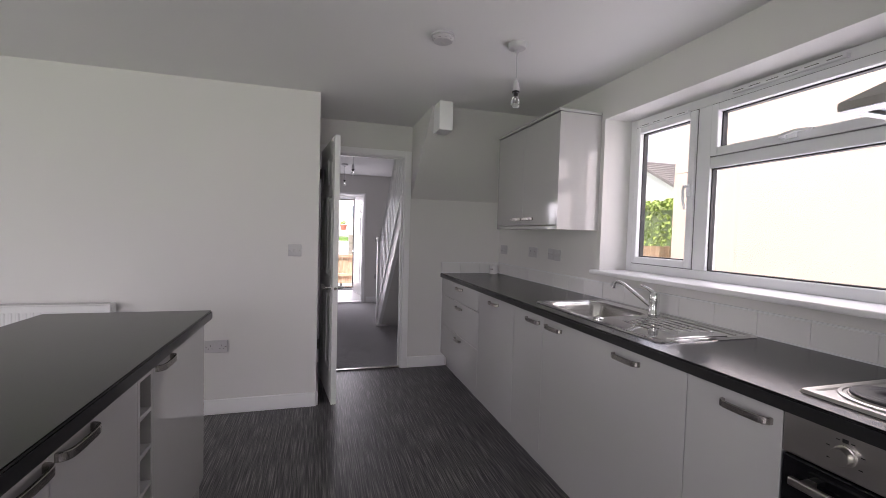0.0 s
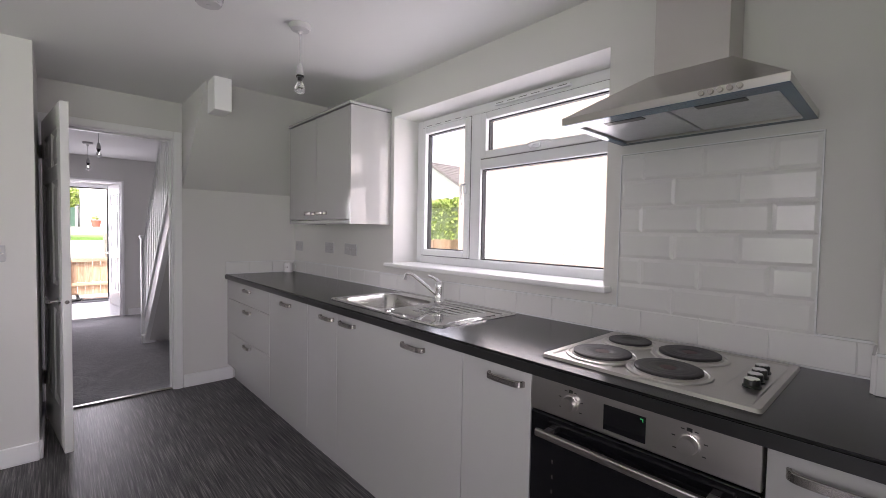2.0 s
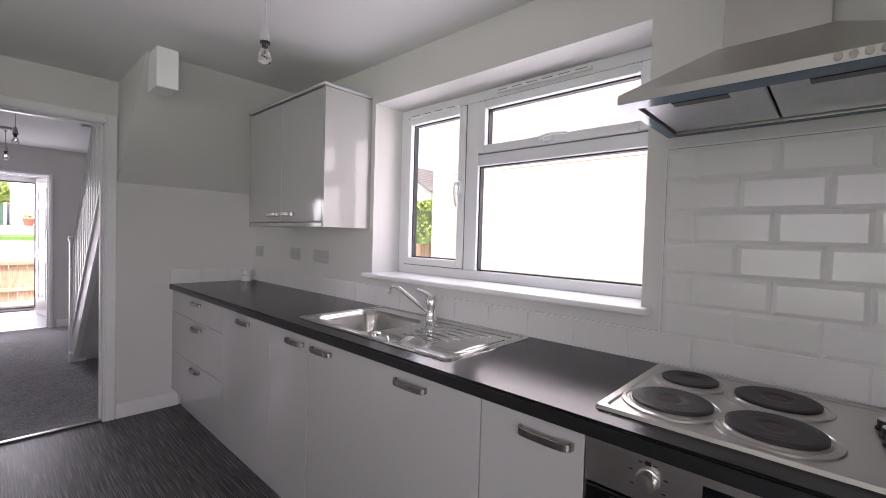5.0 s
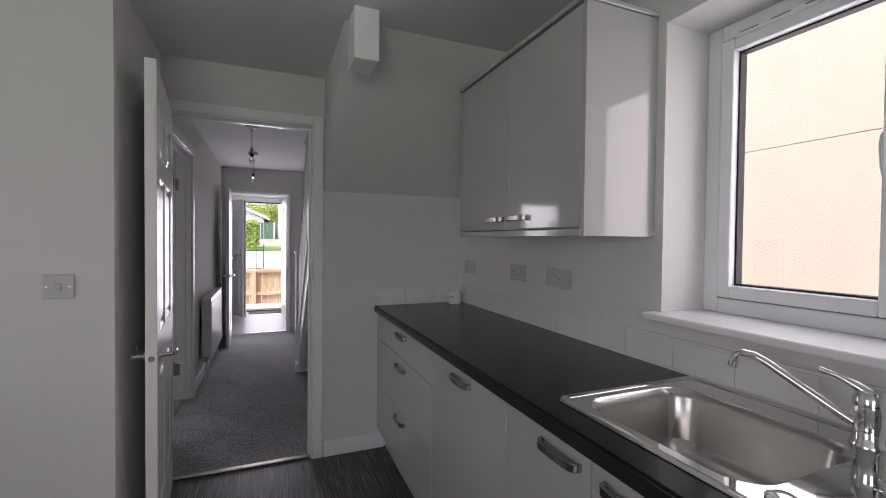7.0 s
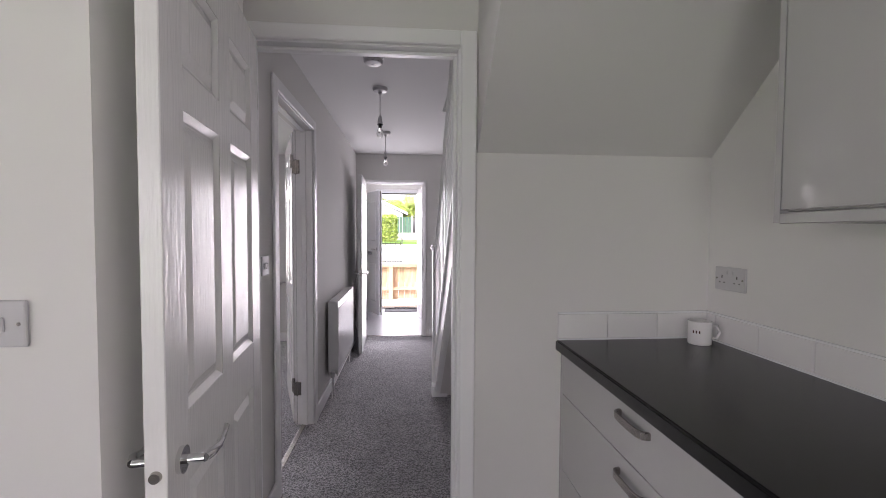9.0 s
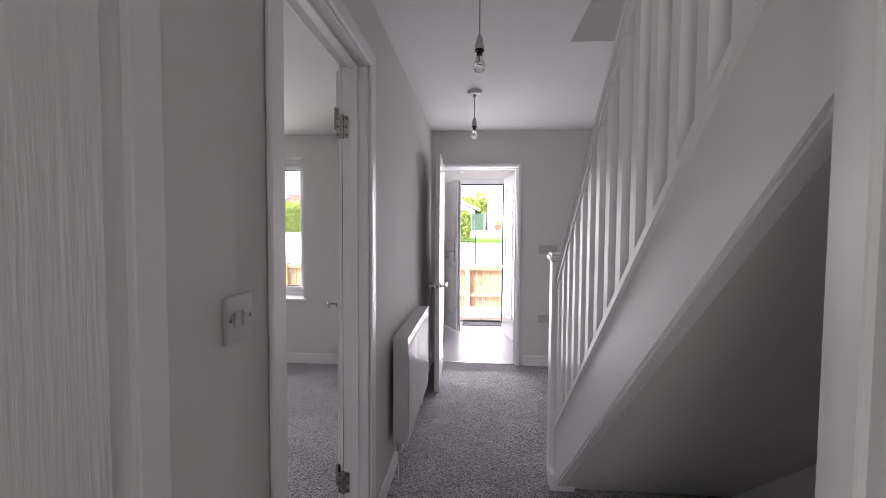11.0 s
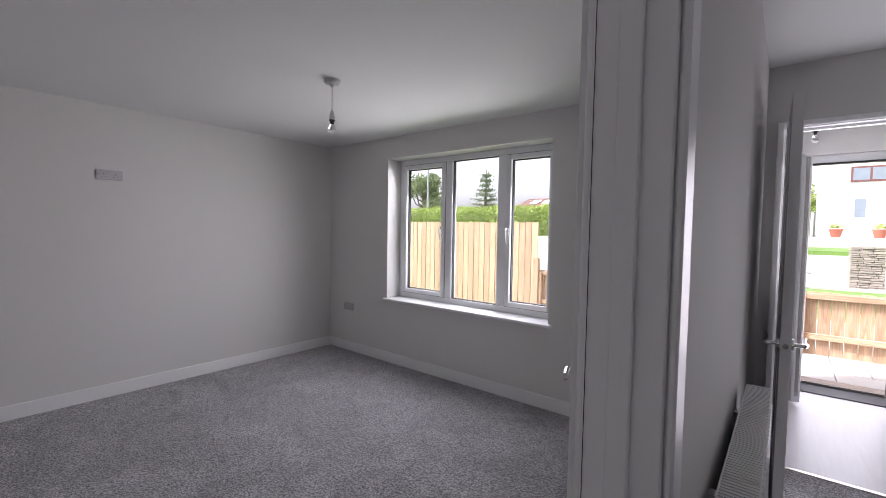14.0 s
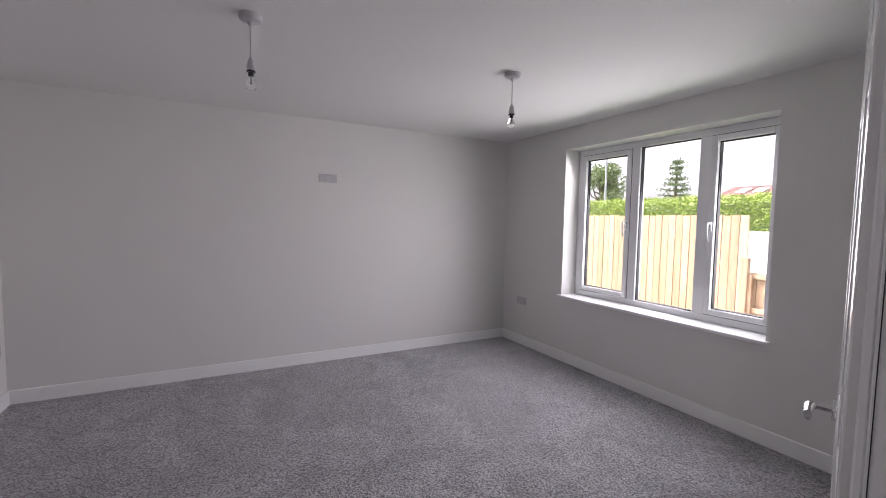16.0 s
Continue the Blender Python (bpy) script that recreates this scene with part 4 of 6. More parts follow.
def hob():
    t = thing("electric_hob", "stainless steel electric hob with four solid plates", "hob", pose(2.262, 1.285, ZW))
    pb = bmesh.new()
    loft(pb, [[(x, y, 0.0005) for x, y in rounded(-0.249, 0.249, -0.287, 0.287, 0.012)], [(x, y, 0.009) for x, y in rounded(-0.245, 0.245, -0.283, 0.283, 0.012)], [(x, y, 0.009) for x, y in rounded(-0.228, 0.228, -0.266, 0.266, 0.012)], [(x, y, 0.006) for x, y in rounded(-0.222, 0.222, -0.260, 0.260, 0.012)]])
    part("hob_plate", pb, STEEL, t, "brushed stainless steel top")
    for x, y, r in HOBS:
        m = Matrix.Translation((x, y, 0.006))
        trim = part("trim_ring", lathe(bmesh.new(), [(r + 0.024, 0), (r + 0.022, 0.004), (r + 0.014, 0.0055), (r + 0.012, 0.003), (r + 0.006, 0.003), (r + 0.003, 0.007), (r - 0.002, 0.007)], 40, m), STEEL, t, "stepped steel ring", smooth=True)
        plate = part("hot_plate", lathe(bmesh.new(), [(r, 0.004), (r, 0.013), (r - 0.003, 0.0145), (r * 0.82, 0.0145), (r * 0.81, 0.0142), (r * 0.79, 0.0145), (r * 0.62, 0.0145), (r * 0.61, 0.0142), (r * 0.59, 0.0145), (0.03, 0.0145), (0.028, 0.013), (0.001, 0.013)], 40, m), IRON, t, "black cast iron hot plate", smooth=True)
        if r > 0.08 or x < 0:
            part("red_dot", lathe(bmesh.new(), [(0.022, 0.0131), (0.022, 0.0136), (0.001, 0.0136)], 20, m), REDDOT, plate, "dull red centre mark")
    for i, (x, y) in enumerate(KNOBS):
        m = Matrix.Translation((x, y, 0.006))
        k = part("knob", lathe(bmesh.new(), [(0.021, 0), (0.021, 0.004), (0.018, 0.006), (0.0178, 0.019), (0.0168, 0.0205)], 24, m), BLACK, t, "black control knob", smooth=True)
        part("knob_cap", lathe(bmesh.new(), [(0.0166, 0.0205), (0.0166, 0.0226), (0.001, 0.0228)], 24, m), CHROME, k, smooth=True)
    part("marking", B(-0.10, 0.16, -0.185, -0.1835, 0.0062, 0.0066), PLAST, t)
    return t


REDDOT = material("red_mark", (0.06, 0.018, 0.015), 0.5, vary=0.3, scale=20)
HOBS = [(-0.105, 0.155, 0.0875), (0.115, 0.165, 0.070), (0.105, -0.03, 0.0875), (-0.115, -0.045, 0.0875)]
KNOBS = [(-0.075, -0.232), (-0.02, -0.228), (0.035, -0.226), (0.09, -0.222)]
hob()


def oven():
    t = thing("built_in_oven", "stainless steel and black glass built-in oven", "oven", pose(XF, 0.981, 0))
    w = 0.583
    part("body", B(0.03, 0.55, 0.004, w - 0.004, ZB + 0.01, 0.868), BLACK, t)
    p = part("control_panel", B(-0.004, 0.03, 0.002, w - 0.002, 0.766, 0.869, bevel=0.002), STEEL, t, "brushed steel control panel")
    for y in (0.140, 0.447):
        m = pose(-0.004, y, 0.818, 0, -90, 0)
        k = part("knob", lathe(bmesh.new(), [(0.024, 0), (0.024, 0.003), (0.0205, 0.004), (0.0195, 0.021), (0.0185, 0.0225), (0.001, 0.0228)], 36, m), STEEL, p, "round steel control knob", smooth=True)
        for a in range(-120, 121, 48):
            r = 0.036
            yy, zz = y + r * math.sin(radians(a)), 0.818 + r * math.cos(radians(a))
            part("marking", B(-0.0046, -0.0041, yy - 0.004, yy + 0.004, zz - 0.0013, zz + 0.0013), BLACK, p)
        part("marking", B(-0.0046, -0.0041, y - 0.006, y + 0.006, 0.8475, 0.8565), BLACK, p)
    d = part("display", B(-0.0055, -0.004, 0.238, 0.348, 0.781, 0.848), DARKGLASS, p, "black glass clock display")
    part("display_digit", B(-0.0062, -0.0056, 0.244, 0.2462, 0.834, 0.842), LED, d, "lit green display mark")
    part("display_digit", B(-0.0062, -0.0056, 0.2475, 0.252, 0.8395, 0.842), LED, d, "lit green display mark")
    door = part("oven_door", B(-0.004, 0.03, 0.002, w - 0.002, ZB + 0.012, 0.760, bevel=0.003), DARKGLASS, t, "black glass oven door")
    hb = bmesh.new()
    box(hb, -0.048, -0.032, 0.055, w - 0.045, 0.706, 0.727, bevel=0.004, seg=2)
    for y in (0.085, w - 0.075):
        box(hb, -0.034, -0.004, y - 0.01, y + 0.01, 0.709, 0.724)
    part("oven_handle", hb, STEEL, door, "brushed steel bar handle")
    for i in range(9):
        z = 0.62 - i * 0.045
        part("rack_slot", B(-0.0052, -0.0045, w - 0.085, w - 0.079, z, z + 0.012), NICKEL, door)
    part("rack_bar", B(-0.0052, -0.0045, 0.09, w - 0.095, 0.455, 0.459), NICKEL, door)
    return t


LED = bpy.data.materials.new("green_led")
LED.use_nodes = True
LED.node_tree.nodes["Principled BSDF"].inputs["Base Color"].default_value = (0.02, 0.3, 0.08, 1)
LED.node_tree.nodes["Principled BSDF"].inputs["Emission Color"].default_value = (0.05, 0.9, 0.25, 1)
LED.node_tree.nodes["Principled BSDF"].inputs["Emission Strength"].default_value = 0.12
oven()


def extractor_hood():
    x0, x1, y0, y1, z0 = 2.113, XW - 0.001, 0.992, 1.582, 1.656
    t = thing("cooker_hood", "stainless steel pyramid chimney cooker hood", "cooker hood", pose((x0 + x1) / 2, (y0 + y1) / 2, z0))
    inv = t.matrix_basis.inverted()

    def put(name, bm, mat, label="", parent=None):
        bmesh.ops.transform(bm, matrix=inv, verts=bm.verts[:])
        return part(name, bm, mat, parent or t, label)
    cx0, cy0, cy1, zc = 2.405, 1.190, 1.412, 1.846
    bm = bmesh.new()
    lo = [(x0, y0), (x1, y0), (x1, y1), (x0, y1)]
    hi = [(cx0 - 0.012, cy0 - 0.012), (x1, cy0 - 0.012), (x1, cy1 + 0.012), (cx0 - 0.012, cy1 + 0.012)]
    g = 0.03
    inn = [(x0 + g, y0 + g), (x1 - g, y0 + g), (x1 - g, y1 - g), (x0 + g, y1 - g)]
    loft(bm, [[(a, b, z0 + 0.018) for a, b in inn], [(a, b, z0) for a, b in inn], [(a, b, z0) for a, b in lo], [(a, b, z0 + 0.022) for a, b in lo], [(a, b, zc) for a, b in hi]])
    put("canopy", bm, STEEL, "brushed steel sloping canopy")
    put("chimney", B(cx0, x1, cy0, cy1, zc, CH, bevel=0.001), STEEL, "brushed steel chimney duct")
    fm = (y0 + y1) / 2
    for a, b in ((y0 + g + 0.004, fm - 0.003), (fm + 0.003, y1 - g - 0.004)):
        f = put("grease_filter", B(x0 + g + 0.035, x1 - g - 0.012, a, b, z0 + 0.006, z0 + 0.016, bevel=0.003), FILTER, "aluminium mesh grease filter")
        put("filter_latch", B(x0 + g + 0.05, x0 + g + 0.085, (a + b) / 2 - 0.06, (a + b) / 2 + 0.06, z0 + 0.0025, z0 + 0.0062, bevel=0.001), BLACK, "dark recessed latch", f)
    film = bmesh.new()
    box(film, x0 + 0.0005, x1 - 0.0005, y0 + 0.0005, y0 + g, z0 - 0.0012, z0 - 0.0002)
    box(film, x0 + 0.0005, x1 - 0.0005, y1 - g, y1 - 0.0005, z0 - 0.0012, z0 - 0.0002)
    box(film, x0 + 0.0005, x0 + g + 0.03, y0 + g, y1 - g, z0 - 0.0012, z0 - 0.0002)
    box(film, x1 - g, x1 - 0.0005, y0 + g, y1 - g, z0 - 0.0012, z0 - 0.0002)
    put("protective_film", film, FILM, "blue protective film on the rim")
    for i in range(5):
        y = 1.088 + i * 0.021
        put("button", rod(bmesh.new(), (x0 - 0.010, y, z0 + 0.011), (x0 + 0.002, y, z0 + 0.011), 0.0068, seg=16), NICKEL, "round satin metal push button")
    return t


FILTER = material("aluminium_mesh", (0.55, 0.56, 0.58), 0.35, 0.8, vary=0.1, scale=40, bump=0.8, bump_scale=260, grain=0.2)
FILM = material("blue_film", (0.03, 0.11, 0.19), 0.18, 0.2, vary=0.1, scale=6)
extractor_hood()


def wall_cabinet():
    y0, y1, z0, z1, xf = 3.174, 4.118, 1.375, 2.093, 2.247
    t = cabinet("wall_cabinet", "pale grey gloss two-door wall cabinet", pose(xf, y0, 0), y1 - y0, XW - xf, z0, z1,
                [(0.018, 0.481, z0 + 0.001, z1 - 0.001, 0.39, z0 + 0.045, "door"), (0.481, y1 - y0 - 0.018, z0 + 0.001, z1 - 0.001, 0.57, z0 + 0.045, "door")])
    w = y1 - y0
    part("end_panel", B(0.0, XW - xf, 0.0, 0.0165, z0 - 0.028, z1), CAB, t, "pale grey gloss end panel")
    part("end_panel", B(0.0, XW - xf, w - 0.0165, w, z0 - 0.028, z1), CAB, t, "pale grey gloss end panel")
    part("cornice", B(-0.012, XW - xf, -0.006, w + 0.006, z1 + 0.004, z1 + 0.022, bevel=0.003), CAB, t, "pale grey top moulding")
    part("pelmet", B(-0.002, 0.018, 0.017, w - 0.017, z0 - 0.030, z0 - 0.005, bevel=0.002), CAB, t, "pale grey light pelmet")
    return t


wall_cabinet()

# island


def at_island(y):
    return pose(0.292, y, 0, 0, 0, 180)


GI = "island units"
cabinet("island_cabinet", "pale grey gloss island cabinet at the end", at_island(2.945), 0.64, 0.59, 0.13, ZT, [(0, 0.64, 0.13, 0.868, 0.54, 0.84, "door")], GI)


def wine_rack():
    t = thing("wine_rack", "narrow open pale grey bottle rack in the island", "wine rack", at_island(2.304), GI)
    part("body", B(0.30, 0.58, 0.0, 0.112, 0.13, ZT), CARC, t)
    part("side_panel", B(0.0, 0.30, 0.0005, 0.014, 0.13, ZT), CAB, t)
    part("side_panel", B(0.0, 0.30, 0.098, 0.1115, 0.13, ZT), CAB, t)
    for i in range(7):
        z = 0.13 + i * 0.118
        part("shelf", B(0.0, 0.30, 0.014, 0.098, z, z + 0.014), CAB, t)
    return t


wine_rack()
cabinet("island_cabinet", "pale grey gloss island cabinet beside the rack", at_island(2.191), 0.424, 0.59, 0.13, ZT, [(0, 0.424, 0.13, 0.868, 0.335, 0.835, "door")], GI)
cabinet("island_cabinet", "pale grey gloss island cabinet with a bow handle", at_island(1.766), 0.6, 0.59, 0.13, ZT, [(0, 0.6, 0.13, 0.868, 0.09, 0.835, "door")], GI)
part("island_end_panel", B(-0.298, 0.272, 2.9455, 2.9565, 0.0, ZT), CAB, None, "pale grey gloss end panel of the island", category="panel")
part("island_plinth", B(0.225, 0.24, 1.17, 2.9445, 0.0, 0.128), CAB, None, "pale grey gloss plinth under the island", category="plinth")
counter("island_worktop", "matt black laminate island worktop", -0.33, 0.318, 1.14, 2.972, None, False, True)


# tiles
def tile_mesh(w, h, flat=False, name="tile"):
    """A bevelled glazed tile in (y, z), standing out towards -x."""
    bm = bmesh.new()
    lo = [(0, 0, 0), (0, w, 0), (0, w, h), (0, 0, h)]
    mid = [(-0.0062 if flat else -0.004, a, b) for _, a, b in lo]
    g = 0.0012 if flat else 0.011
    hi = [(-0.0068, g if a == 0 else w - g, g if b == 0 else h - g) for _, a, b in lo]
    loft(bm, [lo, mid, hi])
    return mesh_of(name, bm, TILE)


TILES = {}


def add_tile(parent, m, w, h, flat=False):
    key = (round(w, 3), round(h, 3), flat)
    if w < 0.012:
        return
    if key not in TILES:
        TILES[key] = tile_mesh(w, h, flat)
    o = new("tile", TILES[key])
    o.parent = parent
    o.matrix_basis = m


def pendant(label, x, y, drop=0.205, bulb=True, top=CH):
    """A ceiling rose, flex, lampholder and clear bulb."""
    t = thing("pendant_light", label, "pendant light", pose(x, y, top), "pendant lights")
    part("ceiling_rose", lathe(bmesh.new(), [(0.05, 0), (0.05, -0.012), (0.043, -0.024), (0.014, -0.03), (0.008, -0.045)], 28), PLAST, t, "white plastic ceiling rose", True)
    part("flex", rod(bmesh.new(), (0, 0, -0.04), (0, 0, -drop), 0.0032, seg=8), PLAST, t, "white flex", True)
    part("lampholder", lathe(bmesh.new(), [(0.005, -drop + 0.022), (0.011, -drop + 0.012), (0.015, -drop - 0.004), (0.016, -drop - 0.022), (0.016, -drop - 0.044)], 24), PLAST, t, "white lampholder", True)
    for z in (-drop - 0.024, -drop - 0.040):
        part("ring", lathe(bmesh.new(), [(0.0155, z + 0.005), (0.019, z + 0.004), (0.019, z - 0.003), (0.0155, z - 0.004)], 24), BLACK if z < -drop - 0.03 else PLAST, t, "lampholder ring", True)
    if bulb:
        z = -drop - 0.044
        part("bulb_cap", lathe(bmesh.new(), [(0.0115, z), (0.0115, z - 0.018)], 18), IRON, t, "dark metal bulb cap", True)
        b = part("bulb", lathe(bmesh.new(), [(0.011, z - 0.014), (0.012, z - 0.022), (0.020, z - 0.038), (0.0245, z - 0.054), (0.021, z - 0.070), (0.011, z - 0.078), (0.002, z - 0.080)], 24), BULBGLASS, t, "clear glass bulb", True)
        b.visible_shadow = False
        part("filament", tube(bmesh.new(), [(0, 0, z - 0.014), (0, 0, z - 0.04), (-0.008, 0, z - 0.05), (0.008, 0, z - 0.054)], 0.002, 6), NICKEL, b)
    return t


pendant("white ceiling rose with a clear bulb in the kitchen", 1.762, 2.822)
pendant("white ceiling rose with a clear bulb near the kitchen door", 1.183, 6.085)
pendant("white ceiling rose with a clear bulb before the porch", 1.155, 7.338)
pendant("white ceiling rose with a clear bulb at the stair foot", 2.08, 7.36)
pendant("white ceiling rose with a clear bulb in the lounge", -1.333, 5.603, top=CHL)
pendant("white ceiling rose with a clear bulb near the lounge window", -1.336, 7.053, top=CHL)
pendant("white ceiling rose with a clear bulb in the porch", 0.98, 9.75, drop=0.12)


def smoke_alarm(label, x, y):
    t = thing("smoke_alarm", label, "smoke alarm", pose(x, y, CH))
    part("base", lathe(bmesh.new(), [(0.058, 0), (0.058, -0.010), (0.05, -0.012)], 32), PLAST, t, "", True)
    c = part("cover", lathe(bmesh.new(), [(0.052, -0.012), (0.054, -0.024), (0.046, -0.034), (0.02, -0.038), (0.001, -0.038)], 32), PLAST, t, "", True)
    for i in range(10):
        a = 2 * math.pi * i / 10
        part("vent_slot", B(-0.006, 0.006, 0.047, 0.0495, -0.0305, -0.0255), GASKET, c).matrix_basis = pose(0, 0, 0, 0, 0, math.degrees(a))
    part("test_button", lathe(bmesh.new(), [(0.010, -0.037), (0.010, -0.0405), (0.001, -0.041)], 18), PLAST, c, "", True)
    return t


smoke_alarm("round white smoke alarm on the kitchen ceiling", 1.37, 2.853)


smoke_alarm("round white smoke alarm on the hall ceiling", 1.178, 5.588)


def boxed_pipe():
    t = thing("ceiling_box", "small white painted box under the ceiling", "boxing", pose(1.692, 3.945, 2.076))
    part("body", B(-0.050, 0.055, -0.085, 0.085, 0, CH - 2.076, bevel=0.003), GLOSS, t)
    return t


boxed_pipe()


def wall_plate(name, label, m, w, h, kind):
    """A moulded switch or socket plate. Local x right, z up, front towards -y."""
    t = thing(name, label, "switch" if "switch" in name else "socket", m, "wall plates")
    part("plate", B(-w / 2, w / 2, -0.009, 0, -h / 2, h / 2, bevel=0.004, seg=2), PLAST, t, "white moulded plate")
    for s in (-1, 1):
        part("screw", rod(bmesh.new(), (s * (w / 2 - 0.012), -0.0102, 0), (s * (w / 2 - 0.012), -0.008, 0), 0.0035, seg=10), NICKEL, t)
    if kind.startswith("rocker"):
        n = int(kind[6:])
        for i in range(n):
            x = (i - (n - 1) / 2) * 0.027
            r = part("rocker", B(x - 0.0095, x + 0.0095, -0.0135, -0.008, -0.014, 0.014, bevel=0.002), PLAST, t, "white rocker")
            r.rotation_euler = (radians(5), 0, 0)
    if kind == "outlet":
        part("rocker", B(0.004, 0.018, -0.0125, -0.008, -0.010, 0.010, bevel=0.0015), PLAST, t, "white rocker")
        part("fuse_cover", B(-0.020, -0.006, -0.0105, -0.008, -0.012, 0.012, bevel=0.001), PLAST, t, "small white fuse cover")
    if kind == "socket":
        for s in (-1, 1):
            x = s * 0.036
            pb = bmesh.new()
            box(pb, x - 0.002, x + 0.002, -0.0097, -0.0085, 0.002, 0.012)
            box(pb, x - 0.0145, x - 0.0085, -0.0097, -0.0085, -0.016, -0.012)
            box(pb, x + 0.0085, x + 0.0145, -0.0097, -0.0085, -0.016, -0.012)
            part("pin_hole", pb, BLACK, t, "dark pin slots")
            part("rocker", B(s * 0.013 - 0.006, s * 0.013 + 0.006, -0.0125, -0.008, 0.016, 0.03, bevel=0.0015), PLAST, t, "white rocker")
    return t


P = wall_plate
P("wall_socket", "white double socket above the worktop", pose(XW, 4.621, 1.155, 0, 0, -90), 0.147, 0.087, "socket")
P("wall_socket", "white double socket under the wall cabinet", pose(XW, 4.031, 1.161, 0, 0, -90), 0.147, 0.087, "socket")
P("wall_switch", "white switched outlet plate beside the window", pose(XW, 3.735, 1.161, 0, 1.2, -90), 0.088, 0.087, "outlet")
P("wall_switch", "white switched outlet plate close beside its twin", pose(XW, 3.645, 1.157, 0, -0.8, -90), 0.088, 0.087, "outlet")
P("wall_switch", "white light switch beside the kitchen door", pose(0.63, YN0, 1.149, 0, 0, 0), 0.09, 0.087, "rocker1")
P("wall_socket", "white double socket above the kitchen skirting", pose(0.125, YN0, 0.475, 0, 0, 0), 0.147, 0.087, "socket")
P("wall_switch", "white cooker switch on the short wall", pose(2.19, 0.678, 1.142, 0, 0, 180), 0.147, 0.087, "rocker2")
P("wall_switch", "white two-gang light switch in the hall", pose(HX1, 5.115, 1.168, 0, 0, 90), 0.09, 0.087, "rocker2")
P("wall_socket", "white blank double plate on the hall wall", pose(1.864, YH, 1.147, 0, 0, 0), 0.17, 0.084, "rocker3")
P("wall_socket", "white double socket low on the hall wall", pose(1.854, YH, 0.472, 0, 0, 0), 0.147, 0.082, "socket")
P("wall_socket", "white double socket under the lounge window", pose(-2.845, YL, 0.487, 0, 0, 0), 0.155, 0.08, "blank")
P("wall_socket", "white double socket high on the lounge wall", pose(XL, 6.37, 1.712, 0, 0, 90), 0.165, 0.075, "socket")
P("wall_socket", "white double socket on the lounge rear wall", pose(-3.02, YN1, 0.40, 0, 0, 180), 0.147, 0.087, "socket")
P("wall_switch", "white two-gang switch on the porch wall", pose(1.70, 8.93, 1.14, 0, 0, -90), 0.09, 0.087, "rocker2")
P("wall_socket", "white socket on the porch wall", pose(1.70, 8.93, 0.44, 0, 0, -90), 0.09, 0.087, "blank")


def radiator(label, m, w, h, z):
    """A panel radiator. Local x along the wall, front towards -y, wall at y = 0."""
    t = thing("radiator", label, "radiator", m, "radiators")
    part("panel", B(-w / 2, w / 2, -0.100, -0.088, z, z + h - 0.008, bevel=0.004), RADW, t, "white pressed steel panel")
    part("panel", B(-w / 2, w / 2, -0.040, -0.028, z, z + h - 0.008, bevel=0.004), RADW, t)
    n = int(w / 0.036)
    for i in range(n):
        x = -w / 2 + 0.02 + (i + 0.5) * (w - 0.04) / n
        part("ridge", B(x - 0.010, x + 0.010, -0.1055, -0.099, z + 0.03, z + h - 0.045, bevel=0.004), RADW, t)
    for s in (-1, 1):
        part("side_cover", B(s * w / 2 - 0.004, s * w / 2 + 0.004, -0.103, -0.025, z + 0.02, z + h, bevel=0.002), RADW, t, "white side cover")
        rod_b = rod(bmesh.new(), (s * (w / 2 + 0.003), -0.064, z + h - 0.045), (s * (w / 2 + 0.009), -0.064, z + h - 0.045), 0.016, seg=20)
        part("end_plug", rod_b, RADW, t, "", True)
    gb = bmesh.new()
    k = int(w / 0.014)
    box(gb, -w / 2, w / 2, -0.103, -0.099, z + h - 0.004, z + h)
    box(gb, -w / 2, w / 2, -0.029, -0.025, z + h - 0.004, z + h)
    for i in range(k):
        x = -w / 2 + (i + 0.5) * w / k
        box(gb, x - 0.0035, x + 0.0035, -0.099, -0.029, z + h - 0.004, z + h)
    part("top_grille", gb, RADW, t, "white slotted top grille")
    for s in (-1, 1):
        vb = tube(bmesh.new(), [(s * (w / 2 - 0.015), -0.064, z + 0.035), (s * (w / 2 + 0.03), -0.064, z + 0.03), (s * (w / 2 + 0.035), -0.064, z - 0.01), (s * (w / 2 + 0.035), -0.064, 0.0)], 0.008, 10)
        part("pipe", vb, CHROME, t, "chrome valve pipe", True)
    part("valve", lathe(bmesh.new(), [(0.012, 0), (0.017, 0.005), (0.017, 0.045), (0.012, 0.05)], 18, pose(-w / 2 - 0.035, -0.064, z)), PLAST, t, "white valve head", True)
    for x in (-w / 2 + 0.15, w / 2 - 0.15):
        part("bracket", B(x - 0.015, x + 0.015, -0.03, 0.0, z + 0.06, z + h - 0.06), RADW, t)
    return t


RADW = material("radiator_enamel", (0.80, 0.80, 0.80), 0.2, vary=0.02, scale=5)
radiator("white panel radiator on the hall wall", pose(HX1, 6.955, 0, 0, 0, 90), 0.915, 0.58, 0.197)
radiator("white panel radiator on the kitchen wall", pose(-1.05, YN0, 0, 0, 0, 0), 1.18, 0.60, 0.2)


def consumer_unit():
    t = thing("consumer_unit", "white electric meter and fuse boxes on the hall wall", "fuse box", pose(XH, 8.27, 1.672))
    part("lower_box", B(-0.107, 0, -0.225, 0.225, 0.0, 0.105, bevel=0.004), PLAST, t, "white hinged fuse box")
    part("upper_box", B(-0.090, 0, -0.240, 0.222, 0.108, 0.222, bevel=0.004), PLAST, t, "white upper trunking box")
    part("cover_strip", B(-0.111, -0.106, -0.215, 0.215, 0.006, 0.018), PLAST, t)
    return t


consumer_unit()


